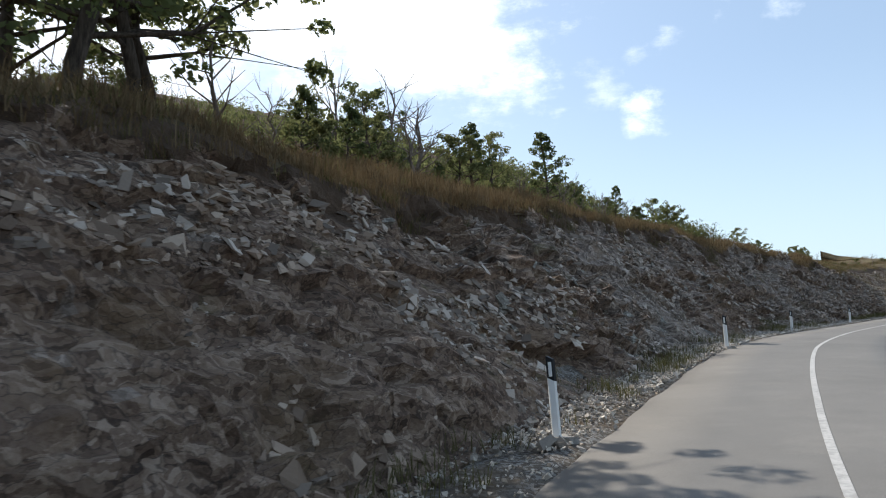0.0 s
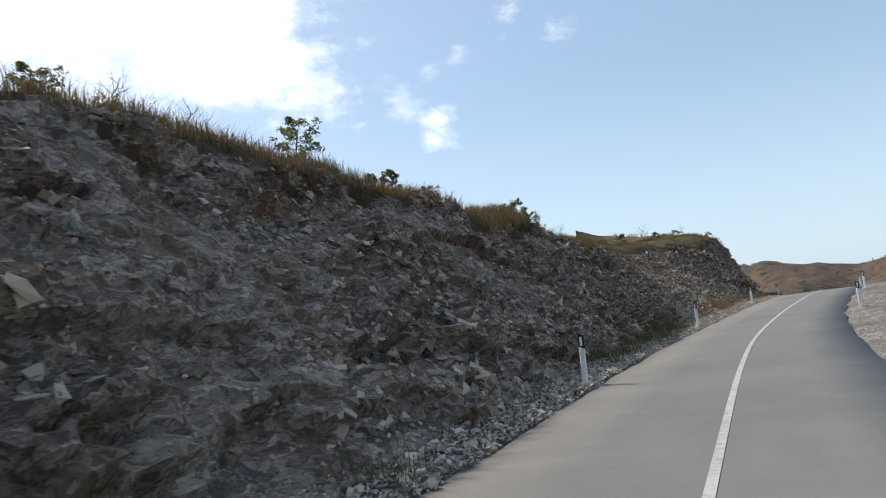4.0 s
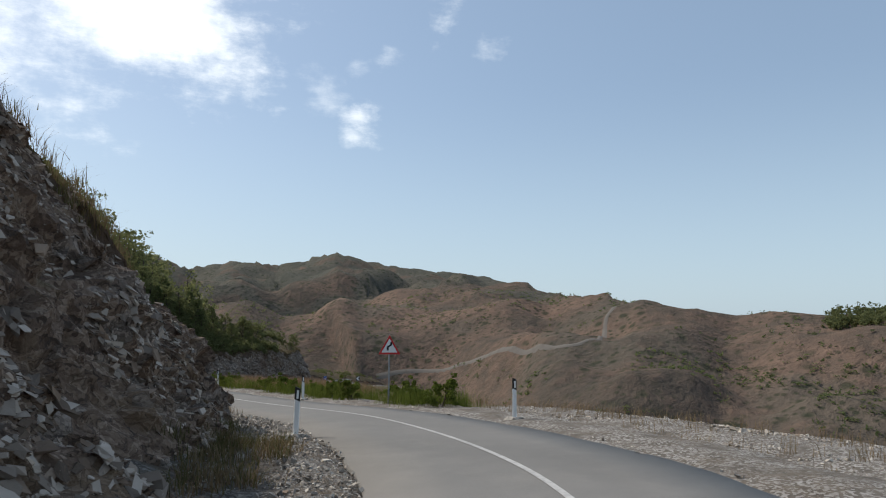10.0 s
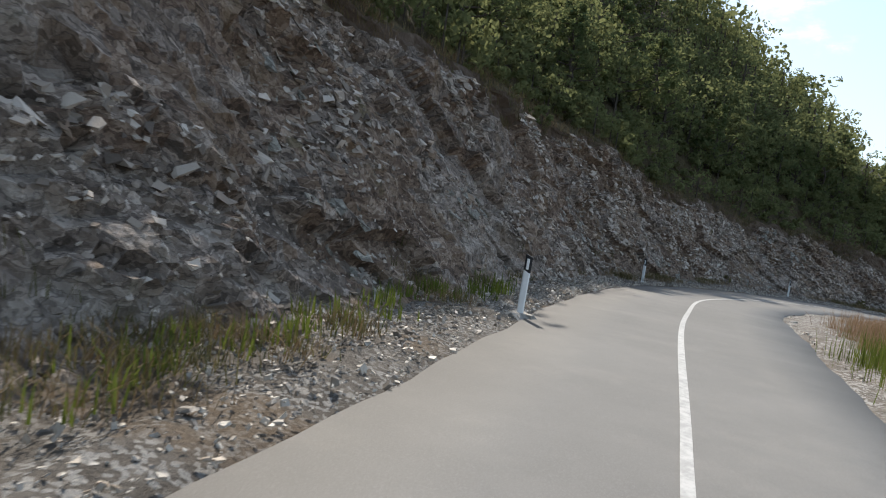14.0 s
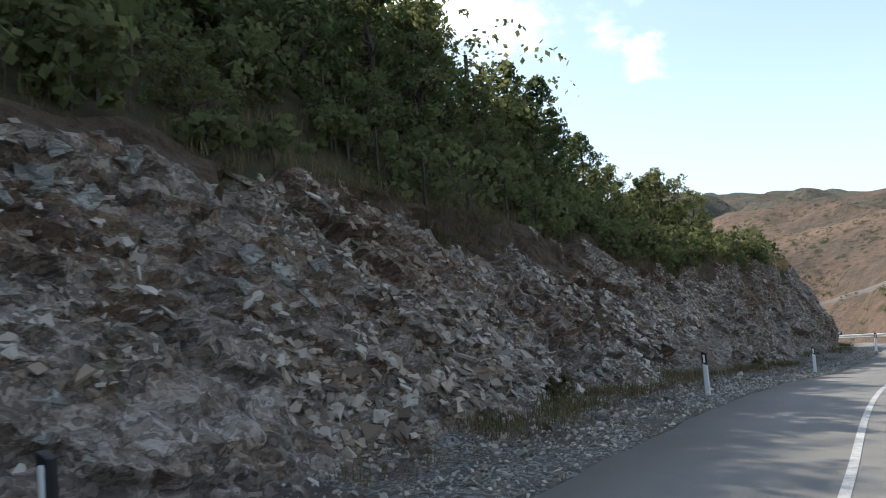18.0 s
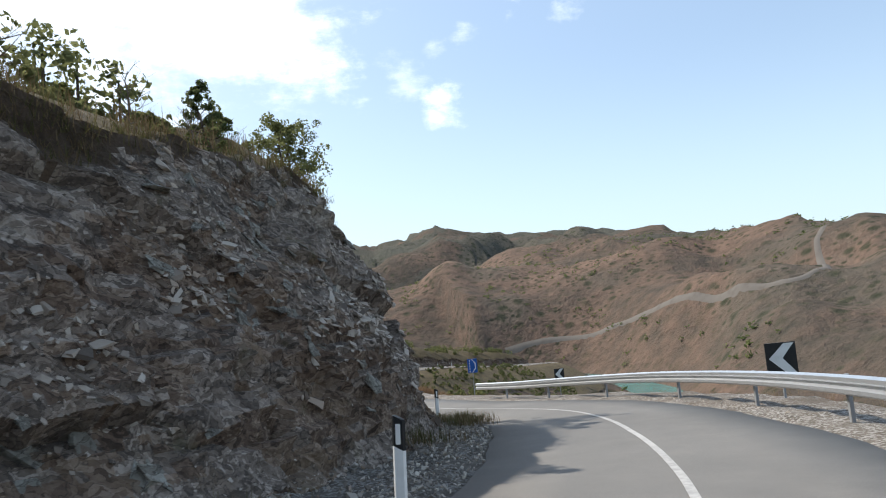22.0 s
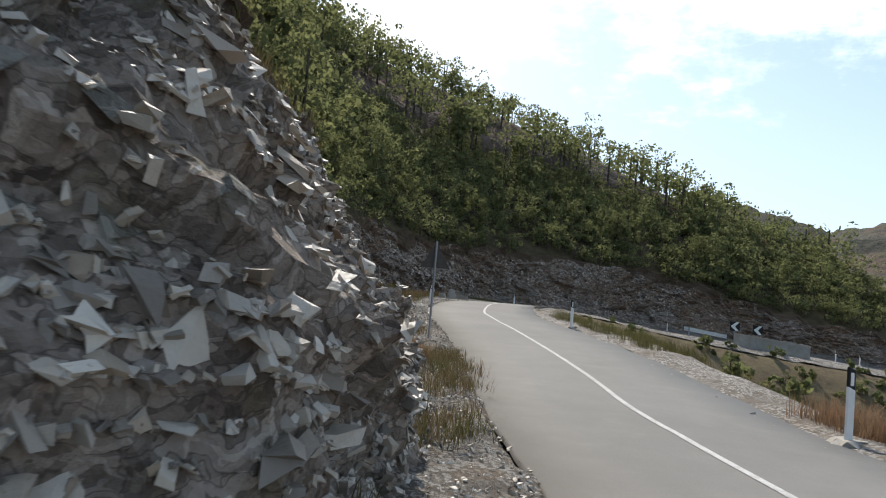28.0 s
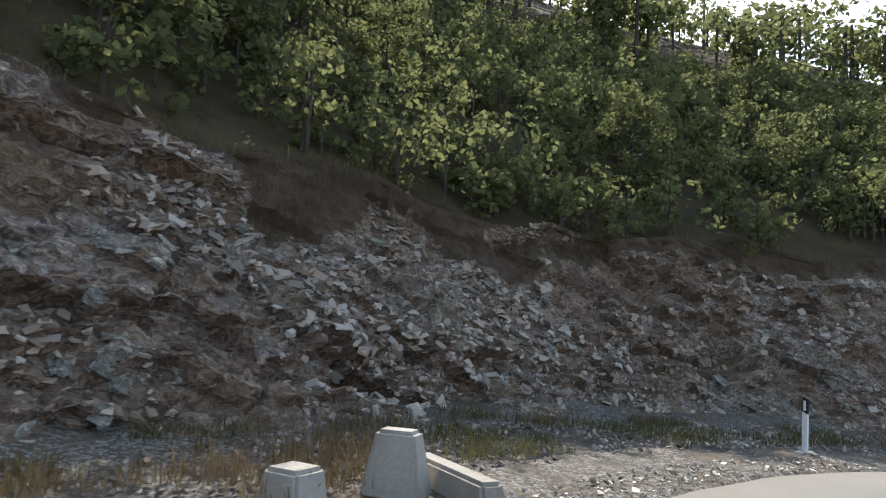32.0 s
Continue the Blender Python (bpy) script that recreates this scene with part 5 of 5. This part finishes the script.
# the many pale flakes lighten the recess in place of grazing sun
for n_, mat_, label_ in ((7000, "rubble", "slope of fallen grey slabs in the recess"), (7000, "slab_brown", "small brown stones on the slope of the recess"), (9000, "flake", "pale flakes standing for grazing sun on the recess slope")):
    pick_i = bay_i[rng.integers(0, len(bay_i), n_)]
    pebbles("scree", PR[pick_i] + rng.normal(0, 0.05, (n_, 3)) + out[pick_i] * 0.03, rng.gamma(1.6, 0.018, n_) + 0.016, mat_, label_, 0.4)
for n_, s0, s1, lo_ in ((7000, 322, 366, 3.0), (3500, 264, 293, 3.2), (3500, 300, 322, 3.0), (3000, 180, 225, 3.4)):
    pts = ground_pts(n_, s0, s1, lo_, lambda s: float(foot_d(s)) + 0.5, -0.35)
    pebbles("rubble", pts - (0, 0, 0.06), rng.gamma(1.5, 0.016, len(pts)) + 0.012, "rubble", "dark broken shale rubble at the foot of the cut", 0.42)
pts = ground_pts(6000, 26, 78, 2.62, 3.45)
pebbles("rubble", pts - (0, 0, 0.07), rng.gamma(1.5, 0.013, len(pts)) + 0.012, "flake", "pale stone chips beside the asphalt", 0.42)
on_bay = bay_i[rng.integers(0, len(bay_i), 2600)]
on_bay = on_bay[fbm(PR[on_bay], 0.7, 3, 29) > 0.05]
tufts("dry_grass", PR[on_bay[::2]], "dry", 0.16, 9, "dry grass clinging to the slope of the recess", 0.006, 0.9)
tufts("weeds", PR[on_bay[1::2]], "weed", 0.16, 9, "olive weeds clinging to the slope of the recess", 0.007, 0.9)
# roots, grass and weeds in the layer of earth at the top of the cut
on_earth = np.nonzero((what == 3) & (row_of > 12) & (row_of < 372) & (bay < 0.3))[0]
on_earth = on_earth[rng.integers(0, len(on_earth), 9000)]
on_earth = on_earth[fbm(PR[on_earth], 0.6, 3, 37) > -0.15]
tufts("dry_grass", PR[on_earth[::2]], "dry", 0.2, 9, "dry grass and roots in the earth layer of the cut", 0.006, 0.9)
tufts("weeds", PR[on_earth[1::2]], "weed", 0.2, 9, "dull weeds rooted in the earth layer of the cut", 0.007, 0.9)
# slabs and blocks that stick out of the face, bedded across it
def slabs(name, at, outward, sizes, mat, label):
    """Angular blocks, split along the bedding, each leaning a little its own way."""
    n = len(at)
    w = np.asarray(outward) * 0.7 + np.array(BED) * 0.55 + rng.normal(0, 0.3, (n, 3))
    w /= np.linalg.norm(w, axis=1)[:, None]
    a = np.cross(w, rng.normal(0, 1, (n, 3)))
    a /= np.linalg.norm(a, axis=1)[:, None]
    b = np.cross(w, a)
    cube = np.array([(x, y, z) for x in (-1, 1) for y in (-1, 1) for z in (-1, 1)], float)
    v = cube[None] * rng.uniform(0.18, 1.0, (n, 8, 3)) * np.asarray(sizes)[:, None, None] * np.stack([np.full(n, 1.25), rng.uniform(0.45, 1.05, n), rng.uniform(0.12, 0.45, n)], 1)[:, None]
    v = v[..., :1] * a[:, None] + v[..., 1:2] * b[:, None] + v[..., 2:] * w[:, None] + np.asarray(at)[:, None]
    quad = np.array([(0, 1, 3, 2), (4, 6, 7, 5), (0, 4, 5, 1), (2, 3, 7, 6), (0, 2, 6, 4), (1, 5, 7, 3)])
    return tagged(part(name, mesh_of(name, v.reshape(-1, 3), (np.arange(n)[:, None, None] * 8 + quad[None]).reshape(-1, 4), mat)), label, "stones", kind="stuff")


BED = (-0.25, -0.35, 0.85)
coarse = table([(0, 1.0), (60, 1.0), (95, .7), (112, .7), (120, 1.1), (145, .65), (162, .65), (172, .95), (184, 1.2), (200, 1.25), (215, 1.0), (235, .85), (256, .68), (268, .75), (280, .95), (298, .8), (308, .75), (322, .8), (330, 1.15), (352, 1.2), (370, 1.1)])
pickp = rng.integers(0, len(PR), 250000)
sp = np.repeat(ss, len(vv))[pickp]
pickp = pickp[(fbm(PR[pickp], 0.45, 3, 77) + 0.4 * np.exp(-((sp - 312) / 16) ** 2) > -0.2) & (what[pickp] != 3) & (sp > 12) & (sp < 370) & (soft.ravel()[pickp] < 0.4)][:92000]
sp = np.repeat(ss, len(vv))[pickp]
zone_size = coarse(sp) * np.clip(1 + 1.1 * fbm(PR[pickp], 0.5, 2, 91), 0.5, 1.8)
size_p = np.minimum((rng.gamma(1.5, 0.023, len(pickp)) + 0.022) * zone_size, rng.uniform(0.09, 0.16, len(pickp)))
spot_p = PR[pickp] + out[pickp] * (0.1 * size_p)[:, None]
tone = 0.5 * kind1[pickp] + 0.6 * fbm(PR[pickp], 0.3, 3, 93) + 0.45 * rng.uniform(0, 1, len(pickp)) + 1.2 * zone[pickp]
# pale slabs gather round s 312 to stand for glints of grazing sun
glint_tone = tone + 0.8 * np.exp(-((sp - 312) / 14) ** 2)
sets = (glint_tone > 0.98, (glint_tone <= 0.98) & (tone > 0.1), (glint_tone <= 0.98) & (tone <= 0.1))
for chosen, mat_, label_ in zip(sets, ("flake", "rubble", "slab_brown"), ("pale slabs of the rock face, crowded where sun glints", "jutting grey broken slabs of the rock face", "earth-stained brown slabs of the rock face")):
    slabs("rock_slabs", spot_p[chosen], out[pickp][chosen], size_p[chosen], mat_, label_)
# broad smooth plates that lie together where the rock has split along its beds
pickl = rng.integers(0, len(PR), 60000)
sl = np.repeat(ss, len(vv))[pickl]
near_l = np.clip(sum(np.exp(-((sl - c_) / w_) ** 2) for c_, w_ in ((46, 14), (172, 10), (188, 8), (255, 8), (338, 9), (356, 9))), 0, 1)
pickl = pickl[(fbm(PR[pickl], 0.38, 2, 61) > 0.62 - 0.42 * near_l) & (what[pickl] != 3) & (soft.ravel()[pickl] < 0.2) & (sl > 12) & (sl < 368)][:1000]
slabs("rock_plates", PR[pickl] - out[pickl] * 0.02, out[pickl] * 2.2, rng.uniform(0.09, 0.22, len(pickl)), "rock_teal", "smooth blue-grey plates split from the rock face")

for kind, s, d, size in ((BUSH[1], 320.6, 4.6, 0.42), (BUSH[1], 326.0, 4.7, 0.75), (BUSH[1], 327.4, 5.0, 0.7), (BARE[0], 325.2, 4.8, 0.5), (BUSH[1], 337.0, 4.6, 0.6), (BUSH[1], 283.0, 5.6, 0.7), (BUSH[1], 280.5, 5.9, 0.6), (BARE[0], 282.0, 5.2, 0.5), (BUSH[1], 213.5, 5.0, 0.45), (BUSH[1], 199.5, 5.2, 0.4), (BUSH[1], 231.5, 5.2, 0.4)):
    plant(kind, s, d, size)

# pale chips whose colour stands for sun glints on this face
pickw = rng.integers(0, len(PR), 130000)
sw = np.repeat(ss, len(vv))[pickw]
pickw = pickw[(sw > 296) & (sw < 327) & (fbm(PR[pickw], 0.5, 3, 55) > -0.1)]
pebbles("rock_chips", PR[pickw] + out[pickw] * 0.03, rng.gamma(1.7, 0.02, len(pickw)) + 0.014, "flake", "bright chips standing for sun glints on the rock face", 0.35)

# ---- fallen stones that lie singly on the verge ----
def boulder(seed):
    r = np.random.default_rng(seed)
    bm = bmesh.new()
    bmesh.ops.create_icosphere(bm, subdivisions=2, radius=0.5)
    cuts = r.normal(0, 1, (9, 3))
    cuts /= np.linalg.norm(cuts, axis=1)[:, None]
    deep = r.uniform(0.2, 0.4, 9)
    for v in bm.verts:
        p = np.array(v.co)
        for n_, c_ in zip(cuts, deep):
            over = p @ n_ - c_
            if over > 0:
                p = p - n_ * over
        v.co = Vector(p * (1.3, 0.9, 0.65))
    return done(bm, "boulder", ("stone", "rubble", "rock")[seed % 3])


ROCKS = [boulder(i) for i in range(6)]
for s, d, size, kind in ((272.2, 3.9, 0.34, 1), (272.7, 4.3, 0.5, 4), (273.3, 3.6, 0.3, 2), (273.9, 4.6, 0.42, 1), (271.3, 4.2, 0.26, 0), (270.6, 3.6, 0.2, 3), (274.6, 4.1, 0.22, 5), (332.4, 4.0, 0.3, 1), (333.0, 4.4, 0.36, 3), (334.2, 3.9, 0.22, 4),
                         (331.2, 3.9, 0.3, 2), (335.2, 4.2, 0.2, 0), (147.0, 3.3, 0.16, 4), (148.4, 3.6, 0.13, 1), (188.0, 3.5, 0.3, 0), (190.5, 3.7, 0.24, 3), (205.5, 4.2, 0.26, 1), (207.2, 4.5, 0.34, 2), (86.5, 3.4, 0.24, 0), (60.5, 3.3, 0.2, 3), (31.0, 3.2, 0.2, 4), (309.5, 3.3, 0.24, 4), (311.8, 3.5, 0.2, 1)):
    size *= 0.72
    p = on_road(s, d, float(left_h(s, d)) + size * 0.15)
    ob = part("boulder", ROCKS[kind], at=Matrix.Translation(p) @ Matrix.Rotation(rng.uniform(0, 6.28), 4, "Z") @ Matrix.Rotation(rng.normal(0, 0.15), 4, "X") @ Matrix.Scale(size, 4))
    tagged(ob, "angular grey stone fallen from the cut onto the verge", "stone", "fallen stones on the verge")

# ---- marker posts ----
def marker_post():
    ob = thing("marker_post", Matrix.Identity(4), "white roadside marker post with a black band and reflector", "marker post", "marker posts along the road")
    body = bmesh.new()
    ring = [(-0.06, 0.0), (-0.035, 0.045), (0.035, 0.045), (0.06, 0.0), (0.04, -0.025), (-0.04, -0.025)]
    lo = [body.verts.new((x, y, -0.15)) for x, y in ring]
    hi = [body.verts.new((x, y, 0.745 + (0.05 if x < 0 else -0.02) * 0.6)) for x, y in ring]
    for i in range(6):
        body.faces.new((lo[i], lo[(i + 1) % 6], hi[(i + 1) % 6], hi[i]))
    body.faces.new(hi)
    bmesh.ops.recalc_face_normals(body, faces=body.faces)
    part("post_body", done(body, "post_body", "white"), ob)
    band = bmesh.new()
    lo = [band.verts.new((x * 1.03, y * 1.03, 0.72 + (0.05 if x < 0 else -0.02) * 0.6)) for x, y in ring]
    hi = [band.verts.new((x * 1.0, y * 1.0, 0.985 + (0.03 if x < 0 else -0.01))) for x, y in ring]
    for i in range(6):
        band.faces.new((lo[i], lo[(i + 1) % 6], hi[(i + 1) % 6], hi[i]))
    band.faces.new(hi)
    bmesh.ops.recalc_face_normals(band, faces=band.faces)
    cap = part("black_band", done(band, "black_band", "black"), ob)
    part("reflector", done(box(0.045, 0.012, 0.18, 0.004, (0, -0.03, 0.765)), "reflector", "glassy"), cap, "white reflector")
    part("reflector", done(box(0.045, 0.012, 0.18, 0.004, (0, 0.048, 0.765)), "reflector", "glassy"), cap, "white reflector")
    foot = cyl(0.24, 0.09, (0, 0, -0.05), 14, 0.15)
    for v in foot.verts:
        v.co.x = v.co.x * 1.25 + rng.normal(0, 0.04)
        v.co.y += rng.normal(0, 0.04)
        v.co.z += rng.normal(0, 0.008)
    part("concrete_foot", done(foot, "concrete_foot", "concrete"), ob)
    return ob


MARK = marker_post()
LEFT_POSTS = ((10, 2.8), (26.6, 2.85), (41.9, 2.7), (56.0, 2.85), (72.0, 2.85), (88.5, 2.9), (103.5, 3.0), (119.0, 3.1), (136.3, 2.85), (153.1, 2.9), (169.0, 2.65), (186.6, 3.05), (203.1, 3.6), (217.5, 3.2), (231.7, 3.15), (246.0, 2.75), (263.7, 3.2), (279.95, 3.5), (295.0, 2.75), (333.2, 2.36), (352.1, 2.6), (366, 3.0), (382, 3.0), (398, 3.0), (414, 3.0))
RIGHT_POSTS = ((90, -2.9), (104.5, -2.8), (122.6, -2.9), (137.5, -2.85), (151.8, -2.1), (167, -2.9), (289.8, -3.4), (306.3, -3.15), (323.3, -2.7), (377, -2.9), (393, -2.9), (409, -2.9), (425, -2.9))
for n, (s, d) in enumerate(LEFT_POSTS + RIGHT_POSTS):
    p = on_road(s, d, 0.03)
    m = Matrix.Translation(p) @ Matrix.Rotation(radians(heading(s) + rng.normal(0, 4)), 4, "Z") @ Matrix.Rotation(rng.normal(0, 0.02), 4, "Y")
    if n == 0:
        MARK.matrix_basis = m
    else:
        copy_thing(MARK, m)


# ---- crash barrier round the outside of the bend ----
def barrier(s0, s1, d, group):
    mid = 0.5 * (s0 + s1)
    ob = thing("crash_barrier", Matrix.Identity(4), "galvanised steel crash barrier with a ribbed rail", "crash barrier")
    prof = [(0.0, 0.44), (0.075, 0.475), (0.075, 0.535), (0.0, 0.575), (0.0, 0.615), (0.075, 0.655), (0.075, 0.715), (0.0, 0.75)]
    ss = np.arange(s0, s1 + 0.1, 0.5)
    vs = [tuple(on_road(s, d + y, h)) for s in ss for y, h in prof] + [tuple(on_road(s, d + y - 0.006, h)) for s in ss for y, h in prof]
    gf = grid_faces(len(ss), len(prof))
    part("rail", mesh_of("rail", vs, gf.tolist() + (gf[:, ::-1] + len(ss) * len(prof)).tolist(), "zinc"), ob)
    for s in np.arange(s0 + 0.4, s1, 4.0):
        m = Matrix.Translation(on_road(s, d - 0.09, 0)) @ Matrix.Rotation(radians(heading(s)), 4, "Z")
        post = part("barrier_post", BAR_POST, ob, at=m)
    return ob


bp = box(0.06, 0.1, 1.15, 0.006, (0, 0, -0.4))
BAR_POST = done(bp, "barrier_post", "grey")
barrier(239.5, 275.0, -2.75, "")
barrier(365.0, 369.3, -2.9, "")


# ---- signs ----
def pole(ob, h, r=0.03, mat="grey"):
    part("pole", done(cyl(r, h + 0.3, (0, 0, -0.3)), "pole", mat), ob)


def chevron(s, d, z, face):
    ob = thing("bend_sign", Matrix.Translation(on_road(s, d, z)) @ Matrix.Rotation(radians(face), 4, "Z"), "square black bend sign with a pale arrow, on a steel pole", "road sign", "bend signs on the outside of the curve")
    pole(ob, 1.75)
    e = 0.36
    panel = part("panel", done(prism([(-e, 1.05), (e, 1.05), (e, 1.77), (-e, 1.77)], 0.03, -0.06), "panel", "black"), ob)
    part("arrow", done(prism([(-0.3, 1.41), (0.08, 1.75), (0.32, 1.75), (0.02, 1.41), (0.32, 1.07), (0.08, 1.07)], 0.006, -0.068), "arrow", "white"), panel, "white arrow")
    return ob


def warning(s, d, z, face, h):
    ob = thing("warning_sign", Matrix.Translation(on_road(s, d, z)) @ Matrix.Rotation(radians(face), 4, "Z"), "red-edged triangular warning sign for bends on a thin pole", "road sign", "triangular warning signs")
    pole(ob, h + 0.72)
    tri = lambda q, a: [(-q, h + a), (q, h + a), (0, h + a + q * 1.732)]
    panel = part("panel", done(prism(tri(0.4, 0.0), 0.02, -0.055), "panel", "red"), ob)
    part("face", done(prism(tri(0.29, 0.067), 0.006, -0.062), "face", "white"), panel, "white face")
    part("back", done(prism(tri(0.4, 0.0), 0.004, -0.034), "back", "slate"), panel, "dark grey back")
    part("symbol", done(prism([(-0.1, h + 0.14), (-0.03, h + 0.14), (-0.03, h + 0.25), (0.1, h + 0.33), (0.1, h + 0.44), (0.03, h + 0.44), (0.03, h + 0.36), (-0.1, h + 0.28)], 0.005, -0.068), "symbol", "black"), panel, "black bend symbol")
    return ob


def blue_sign(s, d, z, face):
    ob = thing("lay_by_sign", Matrix.Translation(on_road(s, d, z)) @ Matrix.Rotation(radians(face), 4, "Z"), "blue rectangular road sign with white lines on a steel pole", "road sign")
    pole(ob, 1.9)
    panel = part("panel", done(prism([(-0.3, 1.1), (0.3, 1.1), (0.3, 1.95), (-0.3, 1.95)], 0.02, -0.055), "panel", "blue"), ob)
    for z0 in np.arange(1.15, 1.9, 0.16):
        part("dash", done(prism([(-0.2, z0), (-0.15, z0), (-0.15, z0 + 0.09), (-0.2, z0 + 0.09)], 0.005, -0.062), "dash", "white"), panel)
    part("line", done(prism([(-0.05, 1.12), (0.0, 1.12), (0.2, 1.35), (0.2, 1.68), (0.0, 1.92), (-0.05, 1.92), (0.15, 1.66), (0.15, 1.37)], 0.005, -0.062), "line", "white"), panel)
    return ob


chevron(287.7, -13.0, -1.05, 2)
chevron(257.0, -4.0, -0.5, -14)
chevron(369.4, -3.5, 0.1, 8)
chevron(371.2, -3.5, 0.1, 8)
blue_sign(284.1, -6.1, 0.02, -4)
warning(145.4, -2.85, 0.0, -12, 1.8)
warning(316.0, 2.75, 0.0, 205, 1.9)

# ---- concrete pieces ----
for s, d, sx, sy, sz, tp, yaw in ((343.95, 2.85, 0.66, 0.45, 0.7, 0.62, 20), (344.3, 2.45, 1.6, 0.26, 0.36, 0.95, -24), (343.0, 3.15, 0.5, 0.5, 0.42, 0.8, 5)):
    b = box(sx, sy, sz, 0.04, (0, 0, -0.12), tp)
    ob = part("concrete_block", done(b, "concrete_block", "concrete"), at=Matrix.Translation(on_road(s, d, 0.05)) @ Matrix.Rotation(radians(heading(s) + yaw), 4, "Z"))
    tagged(ob, "weathered concrete block dumped on the verge", "concrete block", "concrete blocks on the verge")
wall = strip("parapet", 369.6, 375.6, 0.5, [(-2.8, -0.3), (-2.8, 1.0), (-3.15, 1.0), (-3.15, -2.3)], "concrete", 0, False)
tagged(part("parapet", wall), "grey concrete parapet beside the far road", "wall", kind="structure")
for kind in OAKS + PINES + TALL + BUSH + BARE:
    for o in list(kind.children) + [kind]:
        bpy.data.objects.remove(o)
